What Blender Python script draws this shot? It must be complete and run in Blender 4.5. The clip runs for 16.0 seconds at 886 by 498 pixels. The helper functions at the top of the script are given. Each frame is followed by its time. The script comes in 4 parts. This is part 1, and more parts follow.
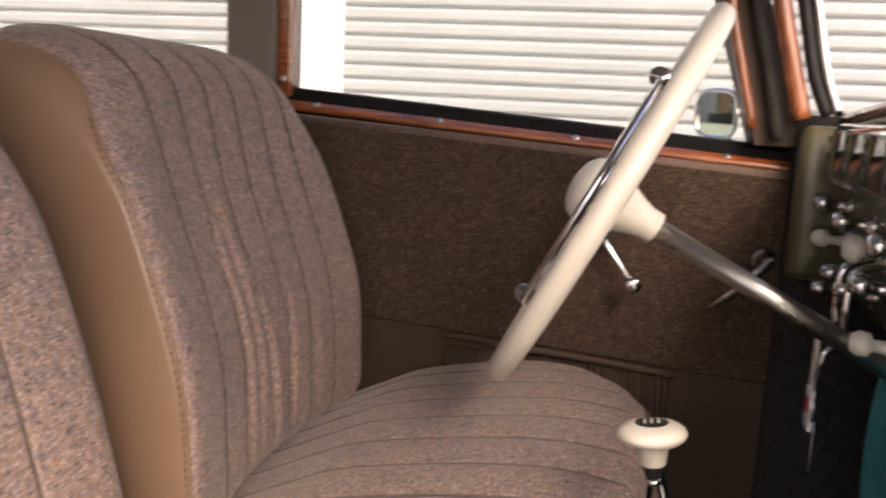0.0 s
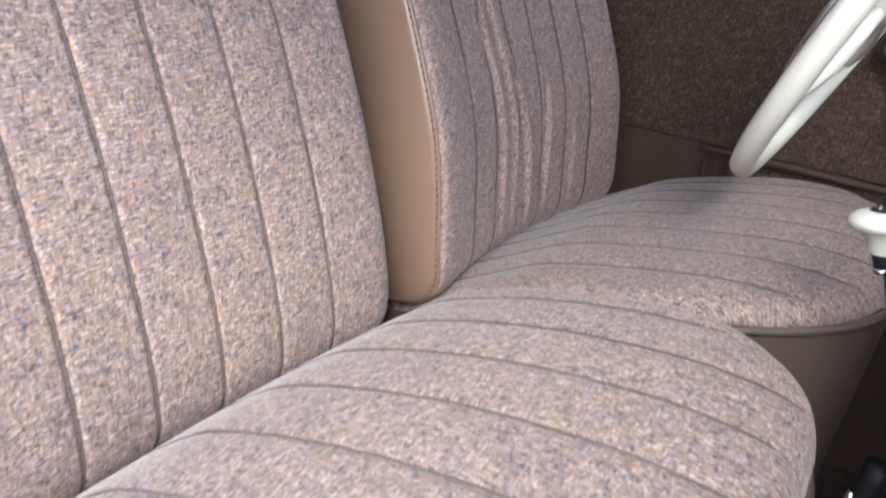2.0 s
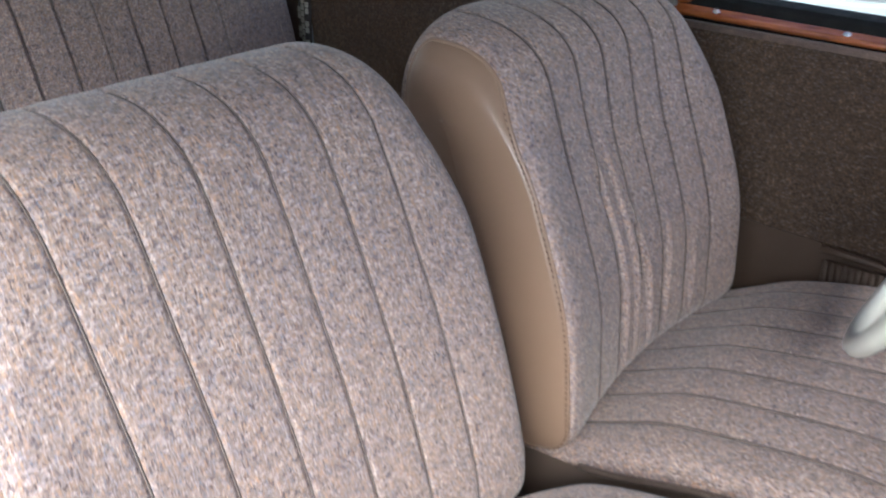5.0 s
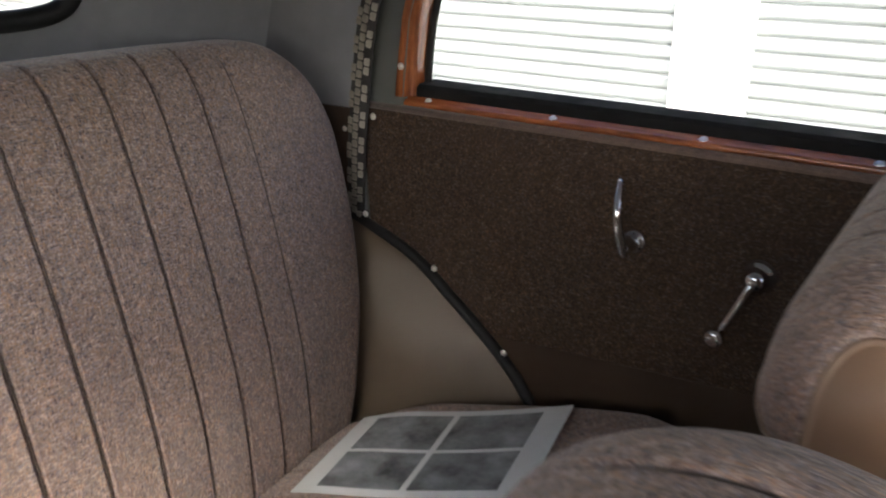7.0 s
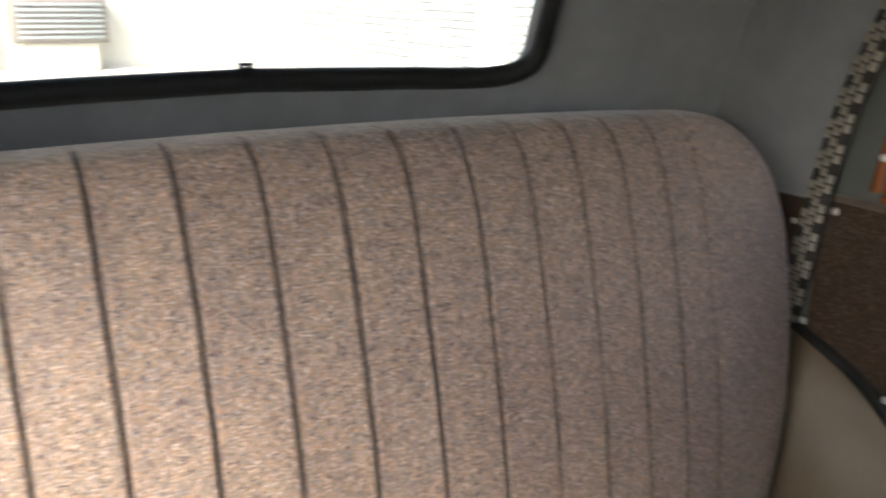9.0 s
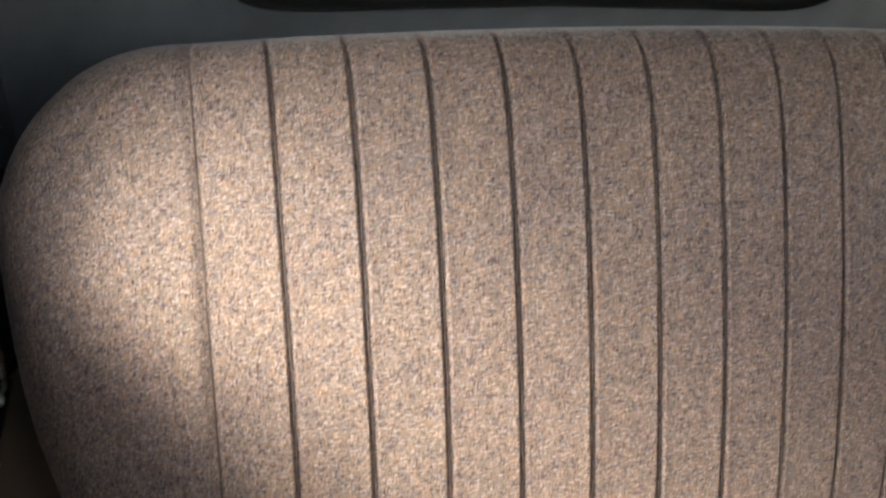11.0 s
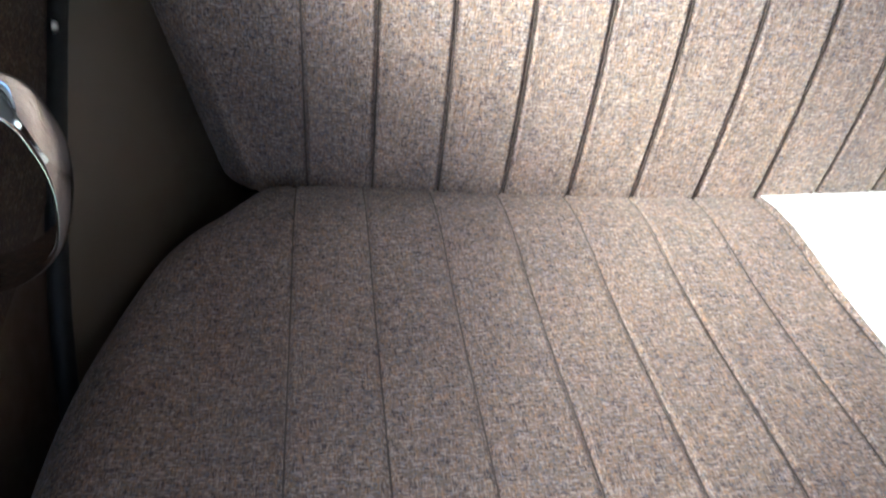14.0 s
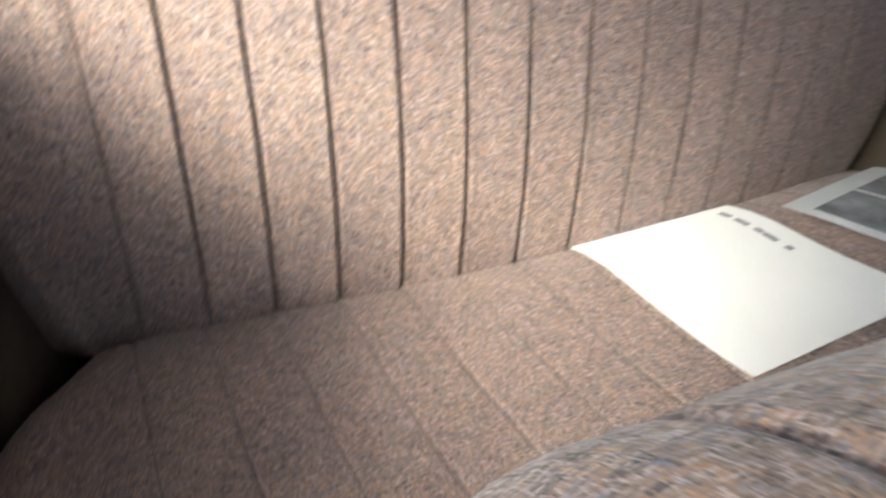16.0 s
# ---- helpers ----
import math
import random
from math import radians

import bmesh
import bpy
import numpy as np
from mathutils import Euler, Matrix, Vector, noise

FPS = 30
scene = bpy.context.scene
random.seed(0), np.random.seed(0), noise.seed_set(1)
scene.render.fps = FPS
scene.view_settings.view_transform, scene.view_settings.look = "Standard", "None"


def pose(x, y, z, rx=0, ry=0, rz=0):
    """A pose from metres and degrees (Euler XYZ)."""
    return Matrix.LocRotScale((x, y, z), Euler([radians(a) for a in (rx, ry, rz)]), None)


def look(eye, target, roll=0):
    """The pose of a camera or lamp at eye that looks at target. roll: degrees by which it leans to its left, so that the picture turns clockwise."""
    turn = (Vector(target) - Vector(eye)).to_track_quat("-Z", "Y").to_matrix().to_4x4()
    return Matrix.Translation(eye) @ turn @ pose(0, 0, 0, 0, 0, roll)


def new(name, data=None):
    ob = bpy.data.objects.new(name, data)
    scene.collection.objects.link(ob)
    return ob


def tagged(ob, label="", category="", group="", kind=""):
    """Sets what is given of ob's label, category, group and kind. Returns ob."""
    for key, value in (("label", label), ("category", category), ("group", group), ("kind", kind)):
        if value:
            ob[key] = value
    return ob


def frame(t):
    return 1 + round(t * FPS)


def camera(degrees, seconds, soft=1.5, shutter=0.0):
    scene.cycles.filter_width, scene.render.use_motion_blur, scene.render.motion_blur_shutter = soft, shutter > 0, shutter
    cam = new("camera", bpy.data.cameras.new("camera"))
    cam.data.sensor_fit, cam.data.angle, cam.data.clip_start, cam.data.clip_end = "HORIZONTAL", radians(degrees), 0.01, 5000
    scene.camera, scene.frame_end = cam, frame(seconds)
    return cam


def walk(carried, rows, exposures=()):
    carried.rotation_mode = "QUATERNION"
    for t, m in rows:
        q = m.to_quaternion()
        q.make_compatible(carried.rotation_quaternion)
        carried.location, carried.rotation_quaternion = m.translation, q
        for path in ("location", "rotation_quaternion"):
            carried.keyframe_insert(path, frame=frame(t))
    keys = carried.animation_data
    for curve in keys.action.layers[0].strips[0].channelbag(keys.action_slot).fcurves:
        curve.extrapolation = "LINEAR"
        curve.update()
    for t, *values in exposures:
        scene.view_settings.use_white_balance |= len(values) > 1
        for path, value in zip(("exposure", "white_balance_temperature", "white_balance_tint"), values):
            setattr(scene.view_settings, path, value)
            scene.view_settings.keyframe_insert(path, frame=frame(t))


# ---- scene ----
cam = camera(56.0, 16.0, soft=2.0, shutter=0.5)
PATH = [
    (0, (0.252, -0.461, 1.091), (-0.165, 1.465, 0.749), 2.9),
    (0.5, (0.273, -0.47, 1.083), (-0.416, 1.366, 0.692), 3.2),
    (1, (0.271, -0.461, 1.056), (-0.579, 1.28, 0.56), 3.9),
    (1.5, (0.282, -0.472, 1.036), (-0.647, 1.192, 0.43), 3.6),
    (2, (0.314, -0.506, 1.039), (-0.661, 1.085, 0.319), 3.2),
    (2.5, (0.363, -0.55, 1.091), (-0.655, 0.953, 0.252), 2.8),
    (3, (0.406, -0.591, 1.16), (-0.684, 0.816, 0.248), 0.8),
    (3.2, (0.411, -0.593, 1.181), (-0.709, 0.782, 0.258), 0.0),
    (5.3, (0.2253, -0.4847, 1.3218), (-0.9384, 0.8866, 0.447), -1.92),
    (5.5, (0.1589, -0.4681, 1.3243), (-0.9862, 0.9285, 0.465), -1.37),
    (6, (0.0235, -0.4104, 1.3465), (-1.0615, 1.0559, 0.5267), -1.06),
    (6.5, (-0.1252, -0.3415, 1.3461), (-1.1792, 1.1687, 0.566), -0.82),
    (7, (-0.2549, -0.2666, 1.3267), (-1.3179, 1.2552, 0.5823), -0.33),
    (7.5, (-0.3555, -0.1973, 1.2855), (-1.3998, 1.3433, 0.5534), -0.54),
    (8, (-0.404, -0.221, 1.301), (-1.666, 1.17, 0.616), -0.4),
    (8.5, (-0.423, -0.248, 1.299), (-1.857, 1.001, 0.677), 0.9),
    (9, (-0.401, -0.284, 1.309), (-2.044, 0.694, 0.721), 1.0),
    (9.5, (-0.376, -0.31, 1.313), (-2.162, 0.397, 0.753), -0.1),
    (9.7, (-0.366, -0.321, 1.315), (-2.177, 0.313, 0.749), -0.2),
    (11.8, (-0.366, -0.379, 1.228), (-2.154, -0.062, 0.39), 0.3),
    (12, (-0.367, -0.374, 1.23), (-2.108, -0.089, 0.289), 0.8),
    (12.5, (-0.368, -0.373, 1.222), (-1.992, -0.103, 0.086), 2.5),
    (13, (-0.372, -0.381, 1.222), (-1.872, -0.107, -0.072), 5.1),
    (13.5, (-0.369, -0.378, 1.214), (-1.766, -0.113, -0.192), 6.8),
    (14, (-0.365, -0.376, 1.204), (-1.69, -0.098, -0.268), 7.8),
    (14.5, (-0.363, -0.378, 1.197), (-1.65, -0.085, -0.306), 8.5),
    (15, (-0.366, -0.381, 1.197), (-1.638, -0.047, -0.31), 9.5),
    (15.5, (-0.353, -0.381, 1.2), (-1.681, 0.05, -0.232), 8.2),
    (16, (-0.328, -0.387, 1.207), (-1.753, 0.299, -0.018), 3.5),
]
EXPOSURES = [(0, 1.47, 6800, 19), (0.5, 1.47, 7500, 22), (1.0, 1.87, 6900, 16), (1.5, 2.02, 5350, 5), (2.0, 1.92, 5150, 5), (2.5, 2.17, 5000, 3), (3.2, 2.2, 4950, 3), (5.5, 1.92, 5100, 1), (6.0, 1.95, 5300, 2), (6.5, 1.85, 5400, 2), (7.0, 2.12, 6000, 7), (7.5, 2.62, 6250, 7), (8.0, 2.87, 6300, 6), (9.0, 2.37, 6100, 2), (9.5, 1.94, 5950, 1), (12.0, 2.17, 5800, 1), (13.0, 2.47, 5300, -2), (13.5, 2.67, 5050, -4), (15.0, 2.92, 5100, -4), (15.5, 2.67, 5300, -2), (16.0, 2.47, 5650, 2)]
walk(cam, [(t, look(eye, target, roll)) for t, eye, target, roll in PATH], EXPOSURES)

# ---- daylight: soft overcast sky and a broad veiled sun from the open side of the car ----
world = bpy.data.worlds.new("sky")
scene.world = world
world.use_nodes = True
wn = world.node_tree.nodes
wn.clear()
sky = wn.new("ShaderNodeTexSky")
sky.sky_type = 'NISHITA'
sky.sun_disc = False
SUN_EL, SUN_AZ = 38.0, 152.0     # degrees; azimuth from +y, clockwise
sky.sun_elevation, sky.sun_rotation = radians(SUN_EL), radians(SUN_AZ)
sky.air_density, sky.dust_density, sky.ozone_density = 0.8, 5.0, 0.6
bg = wn.new("ShaderNodeBackground")
bg.inputs["Strength"].default_value = 0.15
wout = wn.new("ShaderNodeOutputWorld")
world.node_tree.links.new(sky.outputs["Color"], bg.inputs["Color"])
world.node_tree.links.new(bg.outputs["Background"], wout.inputs["Surface"])
sun_data = bpy.data.lights.new("sun", 'SUN')
sun_data.energy, sun_data.angle, sun_data.color = 0.9, radians(20), (1.0, 0.83, 0.62)
sun = new("sun", sun_data)
sun_dir = Vector((math.sin(radians(SUN_AZ)) * math.cos(radians(SUN_EL)), math.cos(radians(SUN_AZ)) * math.cos(radians(SUN_EL)), math.sin(radians(SUN_EL))))
sun.matrix_world = look(sun_dir * 20, (0, 0, 0))


# ---- materials ----
def material(name):
    m = bpy.data.materials.new(name)
    m.use_nodes = True
    nt = m.node_tree
    return m, nt, nt.nodes["Principled BSDF"]


def node(nt, kind, **inputs):
    n = nt.nodes.new(kind)
    for k, v in inputs.items():
        n.inputs[k.replace("_", " ")].default_value = v
    return n


def coords(nt, scale=(1, 1, 1)):
    tc = nt.nodes.new("ShaderNodeTexCoord")
    mp = nt.nodes.new("ShaderNodeMapping")
    mp.inputs["Scale"].default_value = scale
    nt.links.new(tc.outputs["Object"], mp.inputs["Vector"])
    return mp.outputs["Vector"]


def noise_tex(nt, vec, scale, detail=3.0, rough=0.55):
    n = node(nt, "ShaderNodeTexNoise", Scale=scale, Detail=detail, Roughness=rough)
    nt.links.new(vec, n.inputs["Vector"])
    return n.outputs["Fac"]


def ramp(nt, fac, stops):
    r = nt.nodes.new("ShaderNodeValToRGB")
    e = r.color_ramp.elements
    while len(e) < len(stops):
        e.new(0.5)
    for el, (p, c) in zip(e, stops):
        el.position, el.color = p, (*c, 1)
    nt.links.new(fac, r.inputs["Fac"])
    return r.outputs["Color"]


def mix(nt, a, b, fac, mode='MIX'):
    m = nt.nodes.new("ShaderNodeMix")
    m.data_type, m.blend_type = 'RGBA', mode
    for sock, v in ((m.inputs[0], fac), (m.inputs[6], a), (m.inputs[7], b)):
        if isinstance(v, (int, float)):
            sock.default_value = v
        elif isinstance(v, tuple):
            sock.default_value = (*v, 1)
        else:
            nt.links.new(v, sock)
    return m.outputs[2]


def bump(nt, bsdf, height, strength, dist):
    b = node(nt, "ShaderNodeBump", Strength=strength, Distance=dist)
    nt.links.new(height, b.inputs["Height"])
    nt.links.new(b.outputs["Normal"], bsdf.inputs["Normal"])


def heather(name, base, yarns, fine=430.0, depth=0.5, sheen=0.2):
    """Flecked wool cloth: a base colour with short crossed yarns of other hues, slow patchiness and woven relief."""
    m, nt, p = material(name)
    vc = coords(nt)
    c = base
    heights = []
    for k, (tone, cover, stretch) in enumerate(yarns):
        v = coords(nt, tuple(1 / q for q in stretch))
        sh = nt.nodes.new("ShaderNodeVectorMath")
        sh.operation = 'ADD'
        sh.inputs[1].default_value = (3.7 * k, 1.9 * k, 5.3 * k)
        nt.links.new(v, sh.inputs[0])
        f = noise_tex(nt, sh.outputs["Vector"], fine * (1.0 + 0.13 * k), 2.5, 0.6)
        mask = ramp(nt, f, [(0.60 - cover, (0, 0, 0)), (0.74 - cover, (depth, depth, depth))])
        c = mix(nt, c, tone, mask)
        heights.append(f)
    weave = nt.nodes.new("ShaderNodeTexWave")
    weave.inputs["Scale"].default_value, weave.inputs["Distortion"].default_value = 260.0, 4.0
    weave.inputs["Detail"].default_value = 1.0
    weave.bands_direction = 'Z'
    nt.links.new(vc, weave.inputs["Vector"])
    thread = ramp(nt, weave.outputs["Fac"], [(0.2, (0.95, 0.95, 0.955)), (0.8, (1.03, 1.03, 1.03))])
    c = mix(nt, c, thread, 1.0, 'MULTIPLY')
    for axis, pitch, low in (('Y', 235.0, 0.90), ('X', 250.0, 0.95)):
        cross = nt.nodes.new("ShaderNodeTexWave")
        cross.inputs["Scale"].default_value, cross.inputs["Distortion"].default_value = pitch, 4.0
        cross.inputs["Detail"].default_value = 1.0
        cross.bands_direction = axis
        nt.links.new(vc, cross.inputs["Vector"])
        c = mix(nt, c, ramp(nt, cross.outputs["Fac"], [(0.2, (low, low, low)), (0.8, (1.05, 1.05, 1.04))]), 1.0, 'MULTIPLY')
    patch = ramp(nt, noise_tex(nt, vc, 7.0, 4.0), [(0.3, (0.90, 0.90, 0.93)), (0.7, (1.07, 1.05, 1.02))])
    c = mix(nt, c, patch, 1.0, 'MULTIPLY')
    blot = ramp(nt, noise_tex(nt, vc, 95.0, 3.0, 0.65), [(0.36, (0.85, 0.85, 0.90)), (0.64, (1.13, 1.09, 1.04))])
    c = mix(nt, c, blot, 1.0, 'MULTIPLY')
    nt.links.new(c, p.inputs["Base Color"])
    p.inputs["Roughness"].default_value = 0.95
    p.inputs["Specular IOR Level"].default_value = 0.12
    p.inputs["Sheen Weight"].default_value = sheen
    p.inputs["Sheen Roughness"].default_value = 0.4
    add = nt.nodes.new("ShaderNodeMath")
    add.operation = 'ADD'
    nt.links.new(heights[0], add.inputs[0])
    nt.links.new(heights[1], add.inputs[1])
    bump(nt, p, add.outputs[0], 0.2, 0.0012)
    return m


def surface(name, color, rough=0.5, metal=0.0, vary=0.12, scale=12.0, grain=0.0, grain_scale=600.0, coat=0.0, spec=0.5):
    m, nt, p = material(name)
    v = coords(nt)
    f = noise_tex(nt, v, scale, 5.0, 0.6)
    dark, light = tuple(c * (1 - vary) for c in color), tuple(min(1.0, c * (1 + vary)) for c in color)
    nt.links.new(ramp(nt, f, [(0.3, dark), (0.7, light)]), p.inputs["Base Color"])
    mr = node(nt, "ShaderNodeMapRange")
    for k, val in (("From Min", 0.3), ("From Max", 0.7), ("To Min", max(0.02, rough * 0.85)), ("To Max", min(1.0, rough * 1.15))):
        mr.inputs[k].default_value = val
    nt.links.new(noise_tex(nt, v, scale * 4, 3.0), mr.inputs["Value"])
    nt.links.new(mr.outputs["Result"], p.inputs["Roughness"])
    p.inputs["Metallic"].default_value = metal
    p.inputs["Specular IOR Level"].default_value = spec
    p.inputs["Coat Weight"].default_value = coat
    p.inputs["Coat Roughness"].default_value = 0.08
    if grain:
        bump(nt, p, noise_tex(nt, v, grain_scale, 3.0, 0.6), grain, 0.001)
    return m


M_SEAT = heather("seat_cloth", (0.235, 0.176, 0.146), [((0.075, 0.066, 0.074), 0.10, (0.85, 2.4, 0.85)), ((0.36, 0.222, 0.138), 0.085, (2.8, 0.8, 2.8)), ((0.46, 0.39, 0.37), 0.08, (0.75, 2.8, 0.75)), ((0.060, 0.046, 0.045), 0.07, (2.8, 0.8, 2.8)), ((0.47, 0.39, 0.36), 0.055, (3.2, 0.7, 3.2)), ((0.18, 0.188, 0.232), 0.05, (1.5, 1.5, 1.5))], fine=370, depth=0.82, sheen=0.18)
M_DOOR = heather("door_cloth", (0.045, 0.031, 0.023), [((0.016, 0.0135, 0.0135), 0.10, (2.4, 2.4, 0.8)), ((0.125, 0.078, 0.047), 0.075, (0.8, 0.8, 2.6)), ((0.13, 0.11, 0.098), 0.05, (2.2, 2.2, 0.8))], fine=400, depth=0.7, sheen=0.05)
M_SEAM = surface("seam_thread", (0.095, 0.073, 0.062), 0.9)
M_VINYL = surface("tan_vinyl", (0.200, 0.131, 0.088), 0.34, vary=0.04, scale=5, grain=0.05, grain_scale=700)
M_VINYL_DARK = surface("brown_vinyl", (0.046, 0.029, 0.020), 0.6, vary=0.12, grain=0.25, grain_scale=900, spec=0.25)
# Seat vinyl darkened: the shade under the cushions is put into this colour.
M_SKIRT_SHADED = surface("skirt_vinyl_shaded", (0.092, 0.067, 0.053), 0.4, vary=0.05, scale=5, grain=0.05, grain_scale=700)
M_STEEL = surface("dull_steel", (0.36, 0.36, 0.34), 0.3, metal=1.0, vary=0.12)
M_STITCH = surface("stitch_thread", (0.10, 0.06, 0.038), 0.8)
M_HEADLINER = surface("grey_headliner", (0.215, 0.22, 0.24), 0.95, vary=0.08, scale=20, grain=0.4, grain_scale=500, spec=0.1)
M_ARCH = surface("pale_tan_vinyl", (0.108, 0.080, 0.055), 0.5, vary=0.08, grain=0.25, grain_scale=900)
M_RUBBER = surface("black_rubber", (0.008, 0.008, 0.009), 0.6, vary=0.2, spec=0.35)
M_FELT = surface("black_felt", (0.007, 0.007, 0.0075), 0.9, vary=0.2, spec=0.2)
M_SCREW = surface("nickel_screw", (0.82, 0.81, 0.78), 0.32, metal=1.0, vary=0.05)
M_CHROME = surface("chrome", (0.66, 0.66, 0.67), 0.06, metal=1.0, vary=0.04, scale=30)
M_MIRROR = surface("mirror_silver", (0.72, 0.80, 0.76), 0.03, metal=1.0, vary=0.02)
M_IVORY = surface("ivory_plastic", (0.66, 0.63, 0.54), 0.35, vary=0.03, scale=10, coat=0.3)
M_OLIVE = surface("olive_paint", (0.075, 0.07, 0.033), 0.35, vary=0.12, coat=0.3)
M_GREYPAINT = surface("grey_paint", (0.16, 0.145, 0.135), 0.5, vary=0.08)
M_DIAL = surface("dark_dial_glass", (0.02, 0.026, 0.02), 0.1, vary=0.2, coat=0.6)
M_POST = surface("dark_grey_paint", (0.085, 0.09, 0.086), 0.5, vary=0.1)
M_GREEN = surface("pale_green_paint", (0.42, 0.55, 0.40), 0.3, vary=0.04, coat=0.4)
M_WHITE = surface("white_paint", (0.72, 0.72, 0.70), 0.6, vary=0.04, scale=2.0)
M_CONCRETE = surface("pale_concrete", (0.50, 0.48, 0.43), 0.85, vary=0.15, scale=1.5, grain=0.4, grain_scale=60)
M_CARPET = surface("dark_carpet", (0.028, 0.026, 0.026), 0.98, vary=0.3, scale=60, grain=0.9, grain_scale=500, spec=0.05)
M_MAT = surface("brown_floor_mat", (0.115, 0.092, 0.08), 0.9, vary=0.2, scale=40, grain=0.6, grain_scale=300, spec=0.1)
M_CREAM = surface("cream_paint", (0.62, 0.58, 0.42), 0.45, vary=0.08)
M_PAPER = surface("white_paper", (0.82, 0.83, 0.82), 0.5, vary=0.02, scale=8)
M_INK = surface("grey_ink", (0.25, 0.26, 0.28), 0.6)
M_FABRIC_EDGE = heather("sill_cloth", (0.13, 0.095, 0.078), [((0.06, 0.045, 0.04), 0.05, (2.4, 2.4, 0.8)), ((0.22, 0.17, 0.14), 0.05, (0.8, 0.8, 2.4))], fine=520)


def wood_material(name, along):
    m, nt, p = material(name)
    v = coords(nt, along)
    f = noise_tex(nt, v, 4.0, 6.0, 0.65)
    nt.links.new(ramp(nt, f, [(0.3, (0.10, 0.028, 0.011)), (0.55, (0.25, 0.078, 0.026)), (0.75, (0.38, 0.135, 0.045))]), p.inputs["Base Color"])
    p.inputs["Roughness"].default_value = 0.25
    p.inputs["Coat Weight"].default_value = 0.8
    p.inputs["Coat Roughness"].default_value = 0.06
    return m


def glass_material():
    m, nt, p = material("window_glass")
    p.inputs["Base Color"].default_value = (0.97, 0.99, 0.98, 1)
    p.inputs["Roughness"].default_value = 0.0
    p.inputs["Transmission Weight"].default_value = 1.0
    p.inputs["IOR"].default_value = 1.02
    return m


M_WOOD, M_GLASS = wood_material("lacquered_wood", (3, 30, 30)), glass_material()
M_BRAID = surface("braid_ground", (0.022, 0.020, 0.019), 0.85, vary=0.2, grain=0.5, grain_scale=500)
M_YARN = surface("braid_yarn", (0.21, 0.188, 0.158), 0.85, vary=0.22, scale=60, grain=0.5, grain_scale=700)
# Lighter copy of the braid yarn: window light put into its colour.
M_YARN_LIT = surface("braid_yarn_lit", (0.28, 0.255, 0.22), 0.8, vary=0.15, scale=60, grain=0.5, grain_scale=700)
M_WOOD_POST = wood_material("lacquered_wood_upright", (30, 30, 3))


# ---- mesh helpers ----
def thing(name, label, category, group="", at=(0, 0, 0)):
    ob = new(name)
    ob.empty_display_size = 0.05
    ob.location = at
    return tagged(ob, label, category, group)


def link_mesh(name, bm, mat, parent=None, label="", smooth=True):
    me = bpy.data.meshes.new(name)
    bmesh.ops.recalc_face_normals(bm, faces=bm.faces)
    bm.to_mesh(me)
    bm.free()
    if smooth:
        for pl in me.polygons:
            pl.use_smooth = True
    me.materials.append(mat)
    ob = new(name, me)
    if parent:
        ob.parent = parent
        off = parent.location.copy()
        up = parent.parent
        while up:
            off += up.location
            up = up.parent
        ob.location = -off
    return tagged(ob, label)


def part(name, bm, mat, parent, label="", smooth=True):
    return link_mesh(name, bm, mat, parent, label, smooth)


def structure(name, bm, mat, label, category, smooth=False):
    return tagged(link_mesh(name, bm, mat, None, label, smooth), label, category, kind="structure")


def grid(points, wrap=False):
    """A bmesh from rows of points."""
    bm = bmesh.new()
    n, k = len(points), len(points[0])
    vs = {}

    def v(i, j):
        if (i, j) not in vs:
            vs[i, j] = bm.verts.new(points[i][j])
        return vs[i, j]
    for i in range(n - 1):
        for j in range(k if wrap else k - 1):
            bm.faces.new((v(i, j), v(i, (j + 1) % k), v(i + 1, (j + 1) % k), v(i + 1, j)))
    return bm


def tube(points, r, n=8, closed=False, bm=None):
    bm = bm or bmesh.new()
    pts = [Vector(p) for p in points]
    radii = r if isinstance(r, (list, tuple)) else [r] * len(pts)
    rings, side = [], None
    for i, p in enumerate(pts):
        a = pts[i - 1] if i or closed else p
        b = pts[(i + 1) % len(pts)] if i < len(pts) - 1 or closed else p
        d = (b - a).normalized()
        if side is None:
            side = d.orthogonal().normalized()
        side = (side - d * side.dot(d)).normalized()
        up = d.cross(side)
        rings.append([bm.verts.new(p + radii[i] * (math.cos(q) * side + math.sin(q) * up)) for q in [2 * math.pi * j / n for j in range(n)]])
    m = len(rings)
    for i in range(m if closed else m - 1):
        for j in range(n):
            bm.faces.new((rings[i][j], rings[i][(j + 1) % n], rings[(i + 1) % m][(j + 1) % n], rings[(i + 1) % m][j]))
    if not closed:
        bm.faces.new(rings[0])
        bm.faces.new(rings[-1])
    return bm


def curve(points, n=8):
    """Smooth points through the given ones."""
    p = [Vector(q) for q in points]
    p = [2 * p[0] - p[1]] + p + [2 * p[-1] - p[-2]]
    out = []
    for i in range(1, len(p) - 2):
        for k in range(n):
            t = k / n
            out.append(0.5 * ((2 * p[i]) + (p[i + 1] - p[i - 1]) * t + (2 * p[i - 1] - 5 * p[i] + 4 * p[i + 1] - p[i + 2]) * t * t + (3 * p[i] - p[i - 1] - 3 * p[i + 1] + p[i + 2]) * t ** 3))
    return out + [p[-2]]


